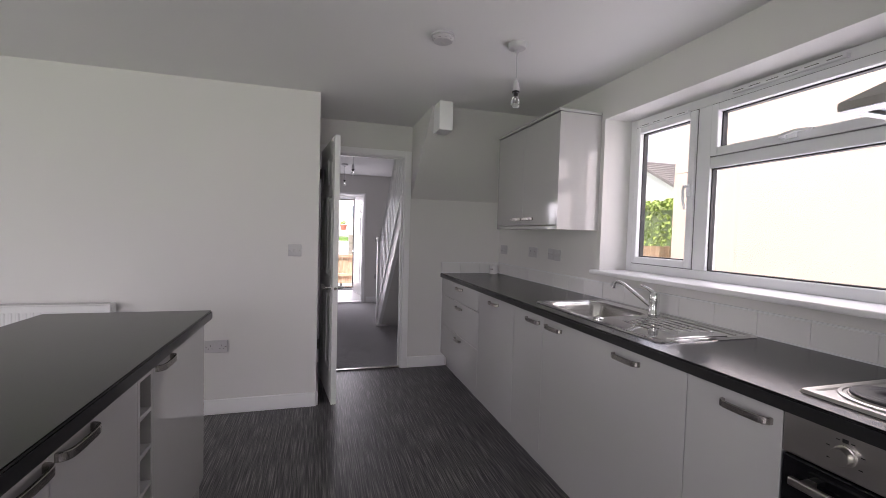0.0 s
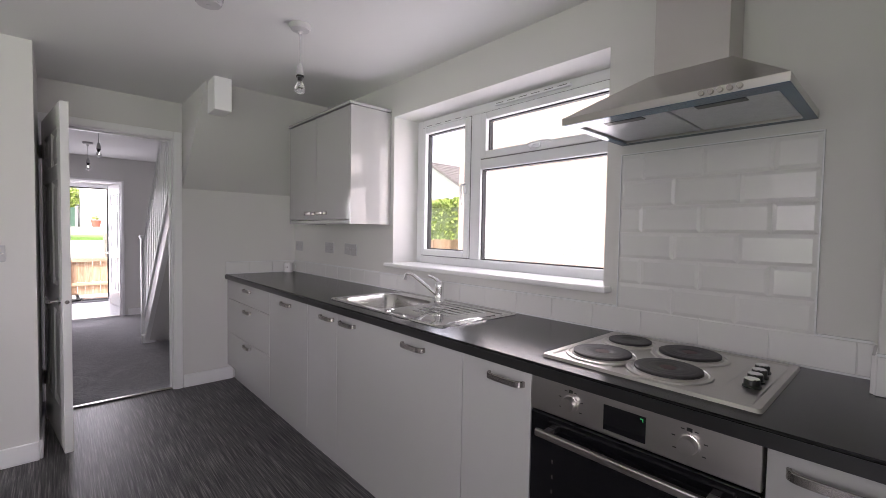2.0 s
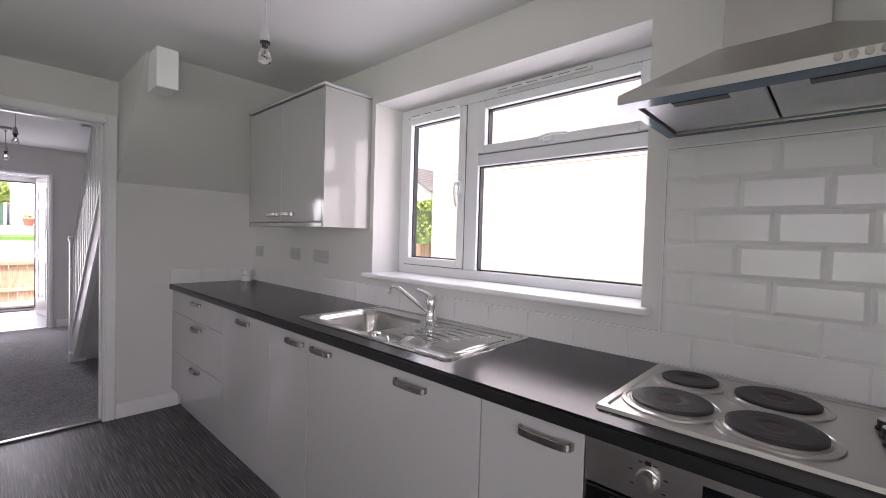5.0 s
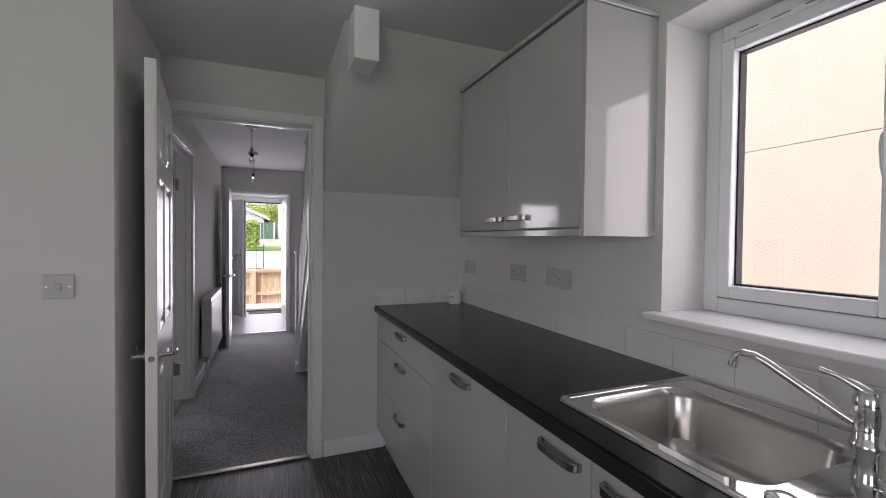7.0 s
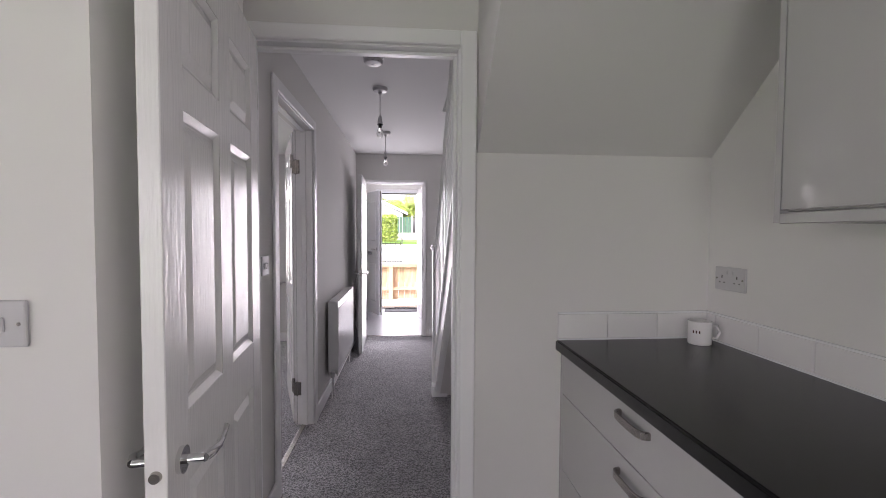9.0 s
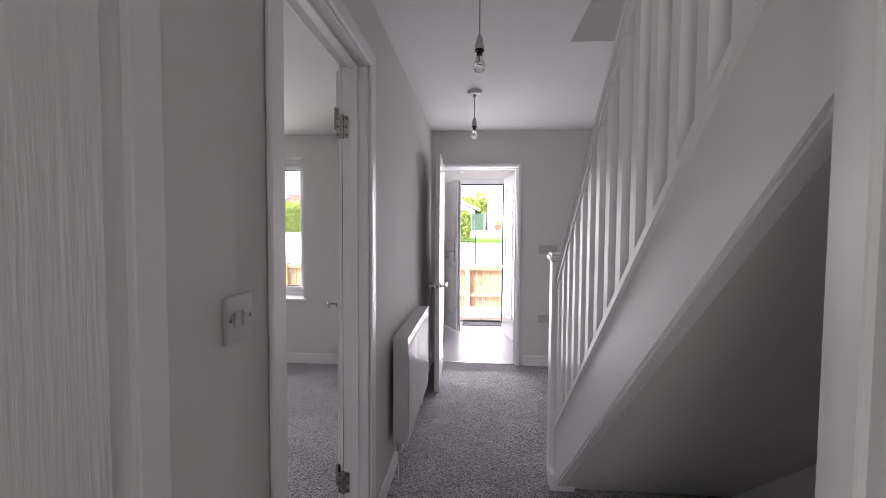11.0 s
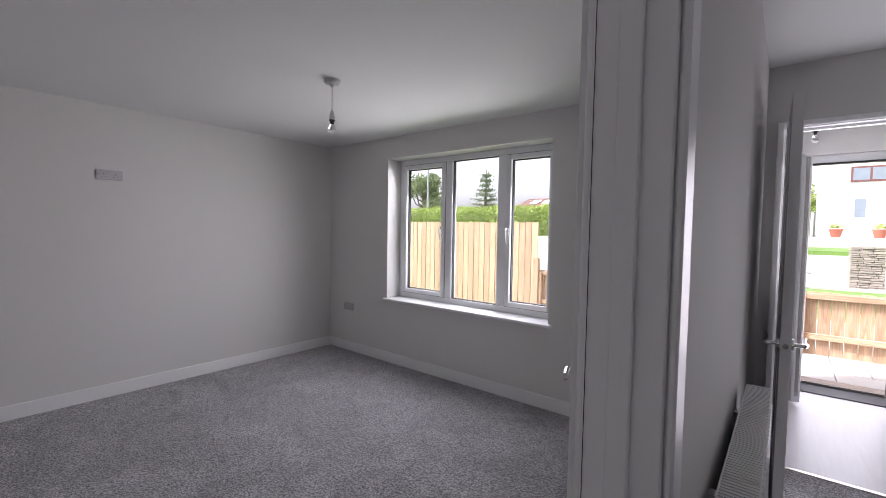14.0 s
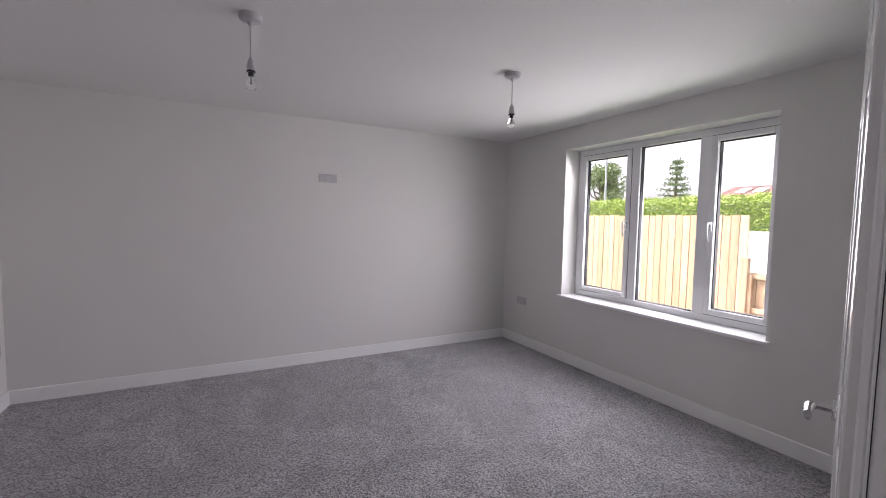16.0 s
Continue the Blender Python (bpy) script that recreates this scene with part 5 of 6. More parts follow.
def mug():
    t = thing("mug", "small white mug on the worktop corner", "mug", pose(2.455, 4.648, ZW))
    part("cup", lathe(bmesh.new(), [(0.037, 0), (0.0395, 0.003), (0.0405, 0.086), (0.0375, 0.086), (0.036, 0.01), (0.001, 0.008)], 28), TILE, t, "", True)
    part("handle", tube(bmesh.new(), [(0.036, -0.014, 0.068), (0.052, -0.022, 0.070), (0.059, -0.025, 0.048), (0.052, -0.022, 0.026), (0.036, -0.014, 0.022)], 0.005, 8), TILE, t, "", True)
    for i in range(3):
        a = radians(205 + i * 14)
        x, y = 0.0392 * math.cos(a), 0.0392 * math.sin(a)
        part("print", B(x - 0.002, x + 0.002, y - 0.002, y + 0.002, 0.044, 0.054), REDDOT, t, "small dark red printed mark")
    return t


mug()

# ---- the porch ----
setting("wall_porch_west", B(0.42, 0.52, 8.63, 10.45, 0, CH), WHITEREN, "white painted porch side wall", "wall")
setting("wall_porch_east", pieces(bmesh.new(), "y", 1.70, 1.80, 8.63, 10.45, 0, CH, [(9.10, 9.92, -0.001, DH)]), WALL, "white painted porch side wall with a doorway", "wall")
setting("wall_porch_front", pieces(bmesh.new(), "x", 10.45, 10.75, 0.42, XW, 0, CH, [(0.832, 1.625, -0.001, 2.055)]), WALL, "white painted porch front wall with the outer doorway", "wall")
setting("ceiling_porch", B(0.42, XW, YO, 10.75, CH, CH + 0.12), CEIL, "flat white porch ceiling", "ceiling")
setting("floor_porch", B(0.42, XW, YH + 0.035, 10.62, -0.1, 0.004), PORCHV, "pale grey wood-effect vinyl porch floor", "floor")
skirting("white gloss skirting board in the porch", [(1.685, 1.70, 8.65, 9.04), (0.52, 0.535, 8.65, 10.45), (1.685, 1.70, 9.98, 10.45)])
fr = thing("door_frame_outer", "white plastic outer door frame with a black seal", "door frame", kind="structure")
for q in [(0.832, 0.90, 10.50, 10.57, 0.0, 2.055), (1.555, 1.625, 10.50, 10.57, 0.0, 2.055), (0.90, 1.555, 10.50, 10.57, 1.985, 2.055)]:
    part("frame_member", B(*q, bevel=0.005), UPVC, fr)
for q in [(0.90, 0.912, 10.49, 10.56, 0.03, 1.985), (1.543, 1.555, 10.49, 10.56, 0.03, 1.985), (0.912, 1.543, 10.49, 10.56, 1.973, 1.985)]:
    part("seal", B(*q), GASKET, fr, "black rubber seal")
part("sill_bar", B(0.90, 1.555, 10.46, 10.62, 0.004, 0.035, bevel=0.004), NICKEL, fr, "metal weather bar")
part("doormat", B(0.99, 1.53, 10.20, 10.44, 0.004, 0.014, bevel=0.003), TARMAC, None, "thin dark doormat inside the front door", category="doormat")


def front_door():
    t = thing("front_door", "white panelled front door open into the porch", "door", pose(0.635, 10.425, 0.03, 0, 0, -64), kind="structure")
    part("leaf", B(0.0, 0.72, -0.03, 0.03, 0.0, 1.935, bevel=0.004), UPVC, t, "white composite leaf")
    for x0, x1, z0, z1 in [(0.10, 0.32, 1.15, 1.78), (0.39, 0.61, 1.15, 1.78), (0.10, 0.32, 0.2, 0.8), (0.39, 0.61, 0.2, 0.8)]:
        b = bmesh.new()
        for s in (-1, 1):
            loft(b, [[(a, s * 0.0302, c) for a, c in ((x0, z0), (x1, z0), (x1, z1), (x0, z1))], [(a, s * 0.040, c) for a, c in ((x0 + 0.02, z0 + 0.02), (x1 - 0.02, z0 + 0.02), (x1 - 0.02, z1 - 0.02), (x0 + 0.02, z1 - 0.02))]])
        part("panel", b, UPVC, t)
    for s in (-1, 1):
        hb = bmesh.new()
        box(hb, 0.655, 0.685, s * 0.034 - 0.004, s * 0.034 + 0.004, 0.88, 1.12, bevel=0.003)
        lever(hb, 0.67, s * 0.035, 1.02, s, -1)
        part("door_handle", hb, CHROME, t, "chrome lever handle on a long plate", True)
    part("letter_plate", B(0.26, 0.46, -0.037, 0.037, 0.93, 0.985, bevel=0.003), CHROME, t, "chrome letter plate")
    part("edge_strip", B(0.7202, 0.7235, -0.012, 0.012, 0.05, 1.92), NICKEL, t, "metal lock strip")
    return t


front_door()

# ---- outside ----
GZ = -0.13
setting("ground", B(-400, 400, -400, 400, GZ - 0.5, GZ - 0.03), GRASS, "grass ground that reaches the horizon", "ground")
pv = bmesh.new()
for i in range(12):
    for j in range(6):
        x0 = -3.2 + i * 0.6 + 0.3 * (j % 2)
        y0 = 10.80 + j * 0.42
        box(pv, x0, x0 + 0.592, y0, min(y0 + 0.412, 13.2), GZ - 0.05, GZ + 0.002 * ((i * 7 + j * 3) % 3), bevel=0.006)
part("paving_slab", pv, PAVING, None, "pale concrete garden paving slabs", category="paving", kind="stuff")
setting("pavement", B(-40, 60, 12.56, 15.2, GZ - 0.2, GZ + 0.02), PAVING, "pale concrete pavement", "pavement")
setting("kerb", B(-40, 60, 15.2, 15.33, GZ - 0.2, GZ + 0.02, bevel=0.01), PAVING, "concrete kerb", "kerb")
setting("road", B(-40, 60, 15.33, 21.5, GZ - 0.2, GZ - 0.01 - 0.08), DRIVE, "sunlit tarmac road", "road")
setting("pavement_far", B(-40, 60, 21.5, 23.5, GZ - 0.2, GZ + 0.02), PAVING, "pale far pavement", "pavement")


def board_fence(name, label, x0, x1, y, z1, rails, pitch=0.125):
    t = thing(name, label, "fence", pose((x0 + x1) / 2, y, GZ))
    n = int((x1 - x0) / pitch)
    meshes = {}
    for i in range(n):
        x = x0 + (i + 0.5) * (x1 - x0) / n - (x0 + x1) / 2
        k = i % 5
        if k not in meshes:
            b = box(bmesh.new(), -pitch / 2 + 0.003, pitch / 2 - 0.003, -0.011, 0.011, -0.05, z1 - GZ - 0.012 * ((k * 7) % 3) * 0.5, bevel=0.002)
            meshes[k] = mesh_of("board", b, FENCE)
        o = new("board", meshes[k])
        o.parent = t
        o.location = (x, 0.004 * (i % 2), 0)
    for z in rails:
        part("rail", B(-(x1 - x0) / 2, (x1 - x0) / 2, -0.06, -0.013, z - GZ - 0.035, z - GZ + 0.035, bevel=0.004), FENCE2, t, "timber rail")
    if rails:
        for i in range(4):
            x = -2.55 + i * 1.78 - (x0 + x1) / 2
            part("post", B(x - 0.045, x + 0.045, -0.105, -0.062, -0.05, z1 - GZ - 0.03, bevel=0.005), FENCE, t, "square timber post")
    return t


board_fence("garden_fence", "tall new close-boarded timber fence before the lounge", -9.0, -2.63, 12.45, 1.505, [])
board_fence("garden_fence", "low new close-boarded timber fence before the porch", -2.61, 4.2, 12.45, 0.655, [0.60, 0.10])
capb = thing("fence_post", "square timber post where the fence steps down", "fence post", pose(-2.60, 12.36, GZ))
part("post", B(-0.05, 0.05, -0.05, 0.03, -0.05, 1.0, bevel=0.006), FENCE, capb)


def leaf_mesh(name, points, size, mat, parent, seed, label=""):
    rng = random.Random(seed)
    vs, fs = [], []
    for p in points:
        n = Vector((rng.gauss(0, 1), rng.gauss(0, 1), rng.gauss(0, 1))).normalized()
        u = n.orthogonal().normalized() * size * rng.uniform(0.6, 1.3)
        v = n.cross(u).normalized() * size * rng.uniform(0.35, 0.8)
        p = Vector(p)
        i = len(vs)
        vs += [p - u, p - v, p + u, p + v]
        fs.append((i, i + 1, i + 2, i + 3))
    me = bpy.data.meshes.new(name)
    me.from_pydata([tuple(v) for v in vs], [], fs)
    me.materials.append(mat)
    o = new(name, me)
    o.parent = parent
    return tagged(o, label)


def hedge(label, x0, x1, y0, y1, z0, z1, count, size, seed):
    t = thing("hedge", label, "hedge", pose((x0 + x1) / 2, (y0 + y1) / 2, z0))
    rng = random.Random(seed)
    w, d, h = (x1 - x0) / 2, (y1 - y0) / 2, z1 - z0
    # Solid dark green box fills the hedge behind the surface leaves.
    part("hedge_core", B(-w + 0.15, w - 0.15, -d + 0.15, d - 0.15, 0, h - 0.15), DARKLEAF, t, "solid dark green core")
    pts = []
    for _ in range(count):
        f = rng.random()
        x, y, z = rng.uniform(-w, w), rng.uniform(-d, d), rng.uniform(0, h)
        wob = 0.12 * noise.noise((x * 1.3, y * 1.3, z * 1.3 + seed))
        if f < 0.42:
            y = -d + wob
        elif f < 0.6:
            x = -w + wob if f < 0.5 else w + wob
        else:
            z = h + wob
        pts.append((x + rng.gauss(0, 0.04), y + rng.gauss(0, 0.04), z + rng.gauss(0, 0.04)))
    leaf_mesh("foliage", pts, size, LEAF, t, seed, "clipped bright green leaves")
    return t


gw = thing("garden_wall", "low white rendered garden wall under a hedge", "wall", pose(-14.3, 18.8, GZ))
part("wall", B(-9.75, 9.75, -0.85, 0.85, -0.05, 1.2 - GZ, bevel=0.01), WHITEREN, gw)
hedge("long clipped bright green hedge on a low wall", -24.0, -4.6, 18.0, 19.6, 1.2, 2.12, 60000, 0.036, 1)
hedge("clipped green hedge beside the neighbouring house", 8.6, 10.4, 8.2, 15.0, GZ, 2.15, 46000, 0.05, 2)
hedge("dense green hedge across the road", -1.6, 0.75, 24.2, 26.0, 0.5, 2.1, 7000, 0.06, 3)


def broadleaf(label, x, y, z, h, r, count, seed, mat=None):
    t = thing("tree", label, "tree", pose(x, y, z))
    rng = random.Random(seed)
    tb = bmesh.new()
    tube(tb, [(0, 0, -0.2), (0.05, 0, h * 0.25), (-0.05, 0.04, h * 0.55), (0.02, 0, h * 0.85)], [h * 0.035, h * 0.028, h * 0.018, h * 0.006], 10)
    tr = part("trunk", tb, BARK, t, "rough brown trunk", True)
    pts = []
    for k in range(16):
        a, el = rng.uniform(0, 6.28), rng.uniform(0.1, 1.0)
        c = Vector((math.cos(a) * r * rng.uniform(0.2, 0.75), math.sin(a) * r * rng.uniform(0.2, 0.75), h * (0.38 + 0.55 * el)))
        part("limb", tube(bmesh.new(), [(0, 0, h * (0.25 + 0.4 * el)), tuple(c * 0.6 + Vector((0, 0, h * 0.14))), tuple(c)], [h * 0.012, h * 0.008, h * 0.003], 6), BARK, tr)
        rr = r * rng.uniform(0.28, 0.5)
        for _ in range(count // 16):
            v = Vector((rng.gauss(0, 1), rng.gauss(0, 1), rng.gauss(0, 0.8)))
            v = v.normalized() * rr * rng.uniform(0.5, 1.08)
            pts.append(tuple(c + v))
    leaf_mesh("crown", pts, 0.075, mat or LEAF, t, seed, "uneven leafy green crown")
    return t


def conifer(label, x, y, z, h, r, seed):
    t = thing("conifer", label, "tree", pose(x, y, z))
    rng = random.Random(seed)
    tb = bmesh.new()
    tube(tb, [(0, 0, -0.2), (0, 0, h * 0.5), (0.03, 0, h)], [h * 0.03, h * 0.018, h * 0.003], 8)
    tr = part("trunk", tb, BARK, t, "straight brown trunk", True)
    pts = []
    tiers = 13
    for k in range(tiers):
        f = k / tiers
        zz = h * (0.22 + 0.76 * f)
        rad = r * (1 - f) ** 0.8 + 0.1
        for b in range(6):
            a = rng.uniform(0, 6.28)
            L = rad * rng.uniform(0.55, 1.1)
            tip = Vector((math.cos(a) * L, math.sin(a) * L, zz + 0.12 * L))
            part("branch", tube(bmesh.new(), [(0, 0, zz), tuple(tip)], [0.03, 0.008], 5), BARK, tr)
            for _ in range(34):
                q = rng.uniform(0.2, 1.0)
                pts.append((tip.x * q + rng.gauss(0, 0.10), tip.y * q + rng.gauss(0, 0.10), zz + (tip.z - zz) * q + rng.gauss(-0.02, 0.06)))
    leaf_mesh("crown", pts, 0.06, DARKLEAF, t, seed, "open tiered blue-green needles")
    return t


broadleaf("rounded dark green garden tree beyond the hedge", -15.6, 24.0, 0.0, 4.5, 1.35, 5200, 5, TREELEAF)
conifer("tall tiered conifer beyond the hedge", -12.75, 26.0, 0.0, 4.85, 1.15, 6)
broadleaf("bright green tree behind the neighbouring gardens", 1.0, 38.0, 0.8, 3.45, 1.2, 5000, 7)
broadleaf("bright green tree behind the small bungalow", -0.4, 42.0, 0.8, 3.5, 1.5, 4000, 8)
pb = thing("street_lamp", "slender pale grey street lamp beyond the hedge", "street lamp", pose(-13.66, 22.0, GZ))
part("pole", rod(bmesh.new(), (0, 0, -0.1), (0, 0, 4.62), 0.06, 0.04), LAMPGREY, pb, "pale grey metal column", True)
part("arm", tube(bmesh.new(), [(0, 0, 4.55), (0.05, -0.1, 4.66), (0.22, -0.2, 4.68)], 0.022, 8), LAMPGREY, pb, "", True)
part("lantern", B(0.16, 0.46, -0.26, -0.14, 4.64, 4.71, bevel=0.02, seg=2), LAMPGREY, pb, "small grey lantern head")


def house(name, label, x0, x1, y0, y1, z0, ze, zr, wall, roof, windows, gable="x", skylights=()):
    """A small house: walls, ridged roof and windows (face, u0, u1, v0, v1). face 's' is y0, 'w' is x0."""
    t = thing(name, label, "house", pose((x0 + x1) / 2, (y0 + y1) / 2, z0))
    inv = t.matrix_basis.inverted()

    def put(nm, bm, mat, lab="", parent=None):
        bmesh.ops.transform(bm, matrix=inv, verts=bm.verts[:])
        return part(nm, bm, mat, parent or t, lab)
    put("wall", B(x0, x1, y0, y1, z0 - 0.3, ze), wall, "rendered walls")
    o = 0.35
    rb = bmesh.new()
    if gable == "x":
        ym = (y0 + y1) / 2
        prism(rb, [(y0 - o, ze - 0.05), (ym, zr), (y1 + o, ze - 0.05), (y1 + o, ze + 0.07), (ym, zr + 0.13), (y0 - o, ze + 0.07)], "x", x0 - o, x1 + o)
        gb = prism(bmesh.new(), [(y0, ze), (y1, ze), (ym, zr)], "x", x0, x1)
    else:
        xm = (x0 + x1) / 2
        prism(rb, [(x0 - o, ze - 0.05), (xm, zr), (x1 + o, ze - 0.05), (x1 + o, ze + 0.07), (xm, zr + 0.13), (x0 - o, ze + 0.07)], "y", y0 - o, y1 + o)
        gb = prism(bmesh.new(), [(x0, ze), (x1, ze), (xm, zr)], "y", y0, y1)
    put("gable", gb, wall)
    r = put("roof", rb, roof, "tiled pitched roof")
    if gable == "x":
        n = 12
        slope = math.hypot((y1 - y0) / 2 + o, zr - ze + 0.05)
        for i in range(1, n):
            f = i / n
            yy = y0 - o + f * ((y1 - y0) / 2 + o)
            zz = ze + 0.07 + f * (zr + 0.06 - ze)
            put("tile_course", B(x0 - o, x1 + o, yy - 0.02, yy + 0.06, zz, zz + 0.03), roof, "", r)
        for u0, u1, f0, f1 in skylights:
            ya, yb = y0 - o + f0 * ((y1 - y0) / 2 + o), y0 - o + f1 * ((y1 - y0) / 2 + o)
            za, zb = ze + 0.12 + f0 * (zr + 0.06 - ze), ze + 0.12 + f1 * (zr + 0.06 - ze)
            put("skylight", prism(bmesh.new(), [(ya, za), (yb, zb), (yb, zb + 0.08), (ya, za + 0.08)], "x", u0, u1), UPVC, "pale roof window", r)
    else:
        put("verge_board", prism(bmesh.new(), [(x0 - o, ze - 0.12), (xm, zr - 0.07), (x1 + o, ze - 0.12), (x1 + o, ze + 0.05), (xm, zr + 0.11), (x0 - o, ze + 0.05)], "y", y0 - o - 0.04, y0 - o), UPVC, "white verge board")
    for face, u0, u1, v0, v1, mat in windows:
        if face == "s":
            w = put("window", B(u0, u1, y0 - 0.05, y0 - 0.003, v0, v1), mat, "framed window")
            k = 2 if u1 - u0 > 0.8 else 1
            for i in range(k):
                a = u0 + 0.08 + i * (u1 - u0 - 0.04) / k
                put("pane", B(a, a + (u1 - u0 - 0.04) / k - 0.08, y0 - 0.06, y0 - 0.051, v0 + 0.08, v1 - 0.08), HOUSEPANE, "", w)
        else:
            w = put("window", B(x0 - 0.05, x0 - 0.003, u0, u1, v0, v1), mat, "framed window")
            put("pane", B(x0 - 0.06, x0 - 0.051, u0 + 0.08, u1 - 0.08, v0 + 0.08, v1 - 0.08), HOUSEPANE, "", w)
    return t


HOUSEPANE = material("far_window_glass", (0.20, 0.24, 0.28), 0.08, vary=0.2, scale=1.5)
BROWNF = material("brown_window_frame", (0.16, 0.06, 0.05), 0.4, vary=0.1, scale=5)
house("red_roof_bungalow", "bungalow with a red tiled roof and skylights", -18.5, -11.0, 40.0, 46.0, 0.0, 3.35, 4.35, WHITEREN, ROOF, [], "x", [(-17.7, -17.0, 0.35, 0.65), (-16.5, -15.8, 0.35, 0.65)])
house("white_house", "large white rendered house across the road", 2.0, 13.0, 32.5, 40.0, 1.0, 6.4, 8.4, WHITEREN, ROOFGREY,
      [("s", 2.95, 4.25, 3.85, 4.55, BROWNF), ("s", 3.05, 3.55, 2.15, 3.15, UPVC), ("s", 4.1, 4.6, 2.15, 3.15, UPVC), ("s", 5.2, 6.8, 2.15, 3.15, UPVC), ("s", 6.5, 8.0, 3.85, 4.55, BROWNF)], "x")
house("small_bungalow", "small white bungalow with a grey roof gable", -4.5, 1.0, 34.0, 40.0, 0.8, 2.7, 4.1, WHITEREN, ROOFGREY, [("s", -3.0, -1.6, 1.6, 2.5, UPVC)], "y")
house("side_house", "white house with a brown tiled roof beyond the hedge", 15.0, 26.0, 15.0, 19.5, 0.0, 3.35, 4.75, WHITEREN, ROOFGREY, [("w", 15.6, 16.2, 2.35, 3.0, UPVC), ("w", 17.0, 17.6, 2.35, 3.0, UPVC)], "x")
nb = thing("neighbour_house", "cream rendered side wall of the house next door", "house", pose(8.0, 0.5, GZ))
part("wall", B(-2.0, 2.0, -6.5, 5.55, -0.2, 2.42), RENDER, nb, "cream rendered lower wall")
part("upper_wall", B(-2.0 + 0.006, 2.0, -6.5, 5.55, 2.428, 5.4), RENDER, nb, "cream rendered upper wall")
part("roof", prism(bmesh.new(), [(-2.3, 5.4), (0.0, 7.2), (2.3, 5.4)], "y", -6.8, 5.85), ROOFGREY, nb, "grey tiled roof")
board_fence("garden_fence", "low timber fence at the side of the house", 6.2, 9.0, 8.1, 1.15, [])
setting("driveway_side", B(3.0, 6.0, -12, 12.3, GZ - 0.2, GZ), PAVING, "pale concrete side path", "path")

# gardens across the road
setting("lawn_far", B(-30, 40, 24.0, 60, GZ - 0.2, 0.86), GRASS, "raised sunlit lawn across the road", "lawn")
setting("garden_wall_far", B(-30, 40, 23.7, 24.0, GZ - 0.2, 0.72), WHITEREN, "low white garden wall across the road", "wall")
setting("terrace_far", B(-2, 20, 29.5, 32.5, 0.5, 1.30), PAVING, "pale terrace before the white house", "terrace")


def stone_pillar():
    t = thing("stone_pillar", "rough dry-stone gate pillar across the road", "pillar", pose(2.6, 22.4, GZ))
    rng = random.Random(4)
    z = 0.0
    while z < 1.14:
        h = rng.uniform(0.045, 0.085)
        x = -0.36
        while x < 0.34:
            w = rng.uniform(0.14, 0.3)
            w = min(w, 0.36 - x)
            part("stone", B(x + 0.004, x + w - 0.004, -0.34 + rng.uniform(-0.02, 0.02), 0.3, z + 0.004, z + h - 0.004, bevel=0.008), STONE, t)
            x += w
        z += h
    return t


stone_pillar()


def panel_fence():
    t = thing("green_fence", "dark green timber fence across the road", "fence", pose(0.04, 31.0, 0.86))
    for i in range(16):
        part("board", B(-1.6 + i * 0.2, -1.6 + i * 0.2 + 0.185, -0.02, 0.02, 0.0, 1.47), GREENP, t)
    for x in (-1.62, 0.0, 1.6):
        part("post", B(x - 0.05, x + 0.05, -0.09, -0.02, 0, 1.55), PAVING, t, "pale concrete post")
    return t


GREENP = material("green_stain", (0.05, 0.11, 0.07), 0.7, vary=0.2, scale=6)
panel_fence()


def iron_gate():
    t = thing("iron_gate", "small black wrought iron gate across the road", "gate", pose(0.5, 22.2, GZ))
    for i in range(11):
        part("bar", rod(bmesh.new(), (-0.55 + i * 0.11, 0, 0.08), (-0.55 + i * 0.11, 0, 1.02), 0.012, seg=6), BLACK, t)
    for z in (0.15, 0.95):
        part("rail", B(-0.6, 0.6, -0.015, 0.015, z - 0.015, z + 0.015), BLACK, t)
    part("gate_post", rod(bmesh.new(), (0.62, 0, 0), (0.62, 0, 1.2), 0.025, seg=8), BLACK, t)
    return t


iron_gate()


def pot(label, x, y, z, mat):
    t = thing("plant_pot", label, "plant pot", pose(x, y, z), "pots before the house")
    part("pot", lathe(bmesh.new(), [(0.16, 0), (0.24, 0.32), (0.26, 0.32), (0.26, 0.38), (0.22, 0.38), (0.20, 0.33), (0.001, 0.33)], 20), mat, t, "", True)
    rng = random.Random(int(x * 10))
    leaf_mesh("plant", [(rng.gauss(0, 0.11), rng.gauss(0, 0.11), 0.42 + abs(rng.gauss(0, 0.10))) for _ in range(90)], 0.06, LEAF, t, 3, "small green plant")
    return t


TERRA = material("terracotta", (0.36, 0.13, 0.08), 0.8, vary=0.15, scale=6)
for x in (2.5, 3.9, 4.7, 5.5):
    pot("terracotta pot with a small plant", x, 31.6, 1.30, TERRA)

# ---- tiles, last ----
up = thing("tile_upstand", "white bevelled tile upstand round the worktop", "tiles", kind="structure")
gb = bmesh.new()
box(gb, XW - 0.0062, XW - 0.0002, 0.842, YK0 - 0.004, ZW, ZW + 0.1)
box(gb, 1.945, XW - 0.003, YK0 - 0.003, YK0 - 0.0002, ZW, ZW + 0.1)
box(gb, 1.945, 2.382, 0.6782, 0.681, ZW, ZW + 0.1)
box(gb, 2.382, 2.3848, 0.681, 0.84, ZW, ZW + 0.1)
box(gb, 2.3848, XW - 0.003, 0.8402, 0.843, ZW, ZW + 0.1)
part("grout", gb, GROUT, up)
TW, TH = 0.197, 0.0965
zt = ZW + 0.0012
y = YK0 - 0.011
first = 0.045
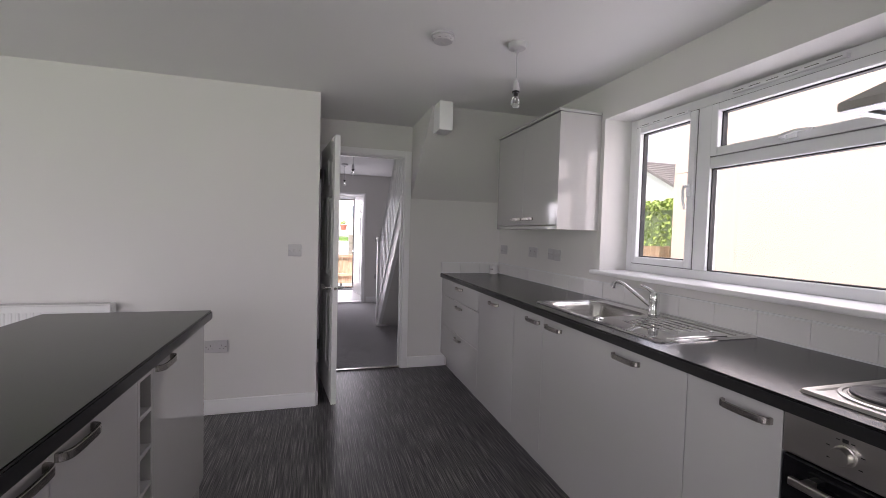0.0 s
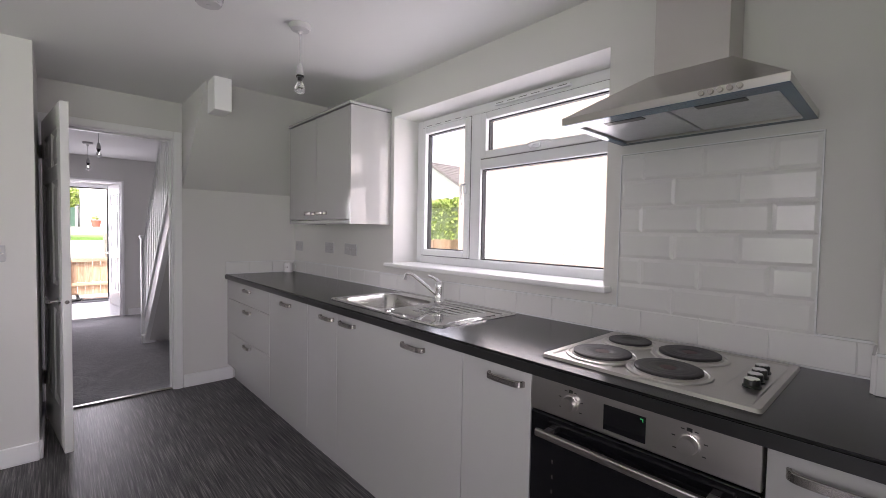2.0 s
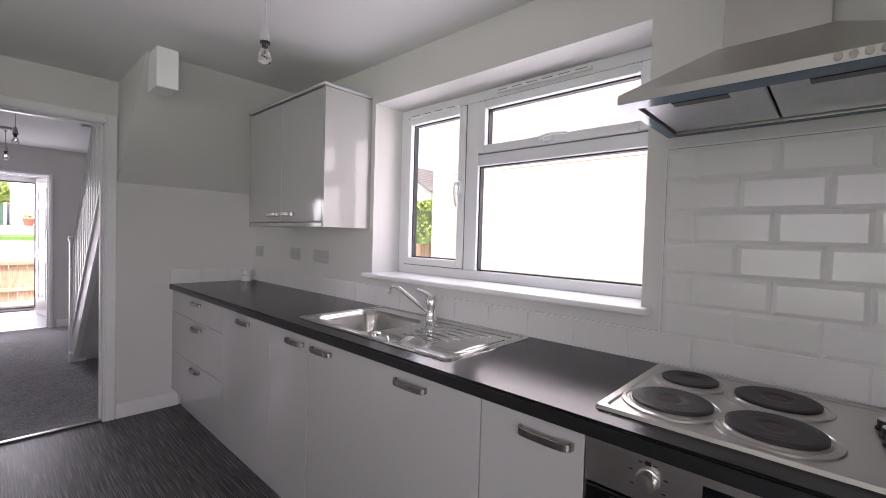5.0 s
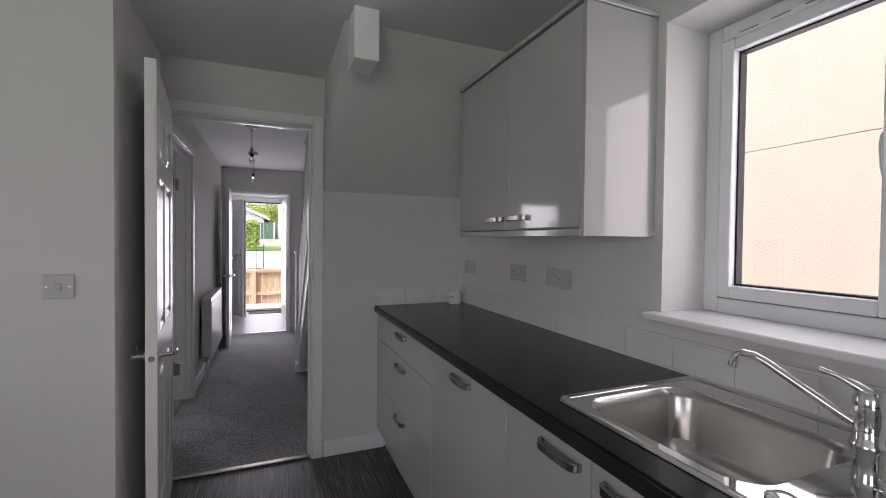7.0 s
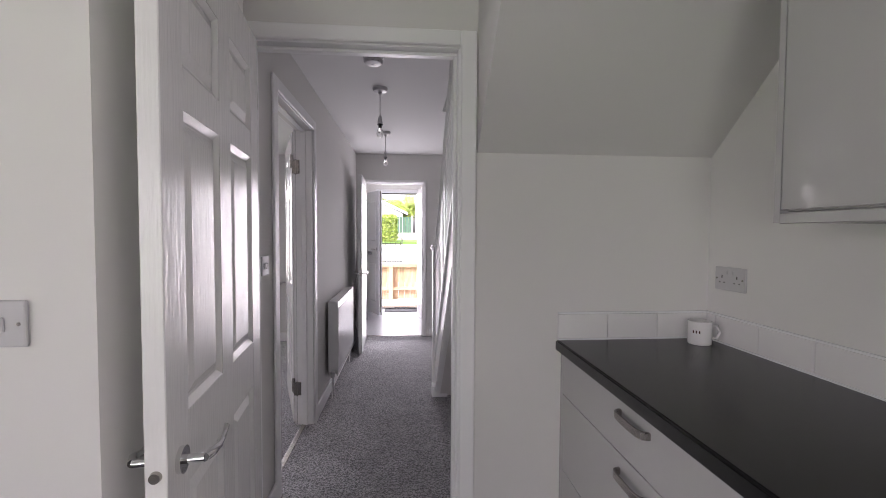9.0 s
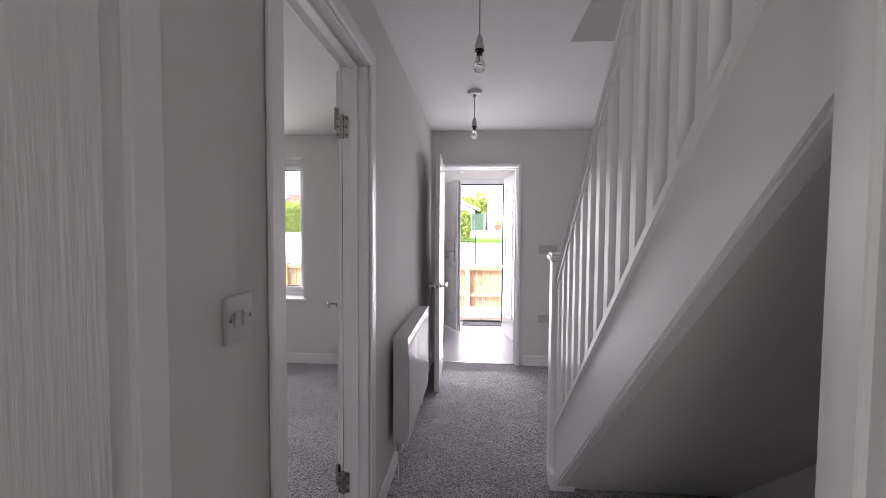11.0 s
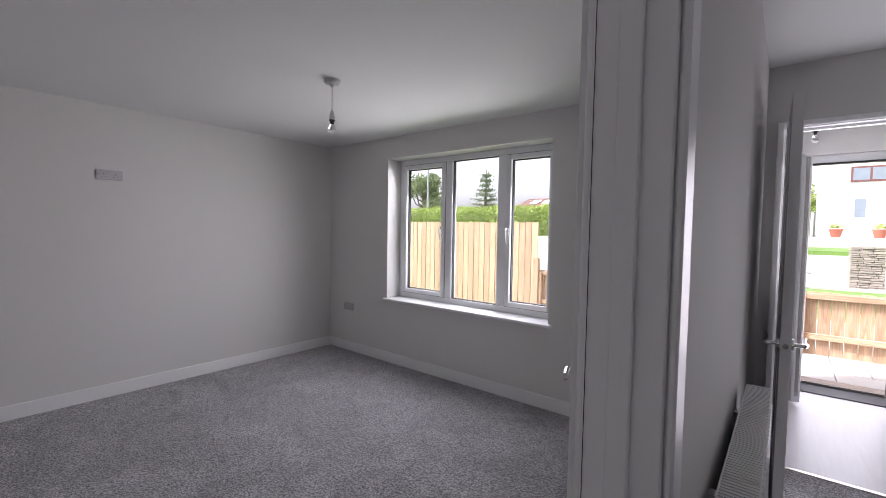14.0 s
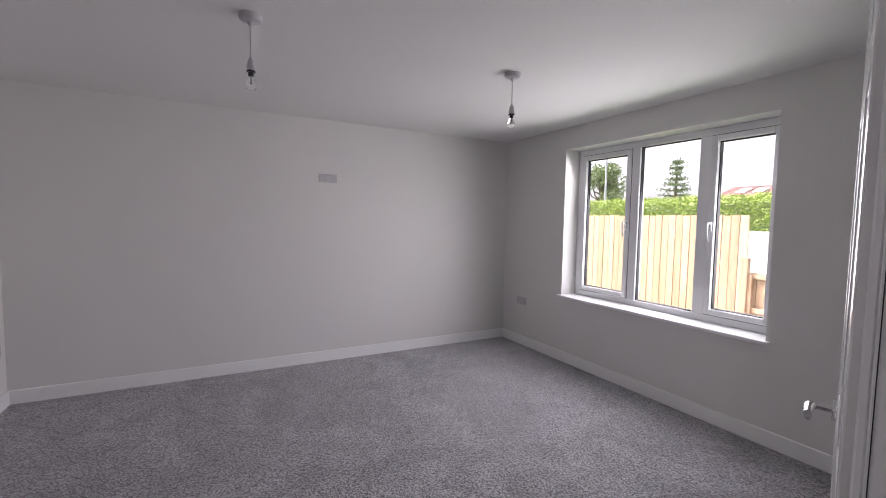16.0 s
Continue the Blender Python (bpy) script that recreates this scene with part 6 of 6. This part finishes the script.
while y > 0.86:
    w = min(first, y - 0.852)
    add_tile(up, pose(XW - 0.003, y - w, zt), w, TH, True)
    y -= w + 0.003
    first = TW
x = XW - 0.014
while x > 1.96:
    w = min(TW, x - 1.945)
    add_tile(up, pose(x, YK0 - 0.003, zt, 0, 0, 90), w, TH, True)
    x -= w + 0.003
x = 1.945
while x < 2.37:
    w = min(TW, 2.373 - x)
    add_tile(up, pose(x, 0.681, zt, 0, 0, -90), w, TH, True)
    x += w + 0.003
add_tile(up, pose(2.382, 0.69, zt), 0.149, TH, True)
add_tile(up, pose(2.3868, 0.843, zt, 0, 0, -90), 0.155, TH, True)
bd = bmesh.new()
box(bd, XW - 0.0115, XW - 0.0002, 1.580, YK0 - 0.0115, ZW + 0.0995, ZW + 0.106)
box(bd, XW - 0.0115, XW - 0.0002, 0.853, 0.976, ZW + 0.0995, ZW + 0.106)
box(bd, 1.945, XW - 0.0002, YK0 - 0.0115, YK0 - 0.0002, ZW + 0.0995, ZW + 0.106)
box(bd, 1.945, 2.374, 0.6782, 0.6895, ZW + 0.0995, ZW + 0.106)
box(bd, 2.374, 2.3848, 0.6895, 0.84, ZW + 0.0995, ZW + 0.106)
sb = bmesh.new()
box(sb, XW - 0.0155, XW - 0.0102, 0.855, YK0 - 0.0125, ZW - 0.001, ZW + 0.006)
box(sb, 1.945, XW - 0.0102, YK0 - 0.0157, YK0 - 0.0102, ZW - 0.001, ZW + 0.006)
part("sealant", sb, UPVC, up, "thin white sealant line")
part("edge_trim", bd, UPVC, up, "white plastic tile trim")

sp = thing("tile_splashback", "white bevelled metro tile splashback behind the hob", "tiles", kind="structure")
part("grout", B(XW - 0.0058, XW - 0.0002, 0.978, 1.578, ZW + 0.1, 1.615), GROUT, sp)
for r in range(6):
    z = ZW + 0.1015 + r * 0.1
    y = 1.577
    first = 0.084 if r % 2 else TW
    while y > 0.99:
        w = min(first, y - 0.979)
        add_tile(sp, pose(XW - 0.003, y - w, z), w, TH)
        y -= w + 0.003
        first = TW
tb = bmesh.new()
box(tb, XW - 0.0125, XW - 0.0002, 1.578, 1.582, ZW + 0.1, 1.616)
box(tb, XW - 0.0125, XW - 0.0002, 0.974, 0.978, ZW + 0.1, 1.616)
box(tb, XW - 0.0125, XW - 0.0002, 0.974, 1.582, 1.616, 1.620)
part("edge_trim", tb, UPVC, sp, "white plastic tile trim")
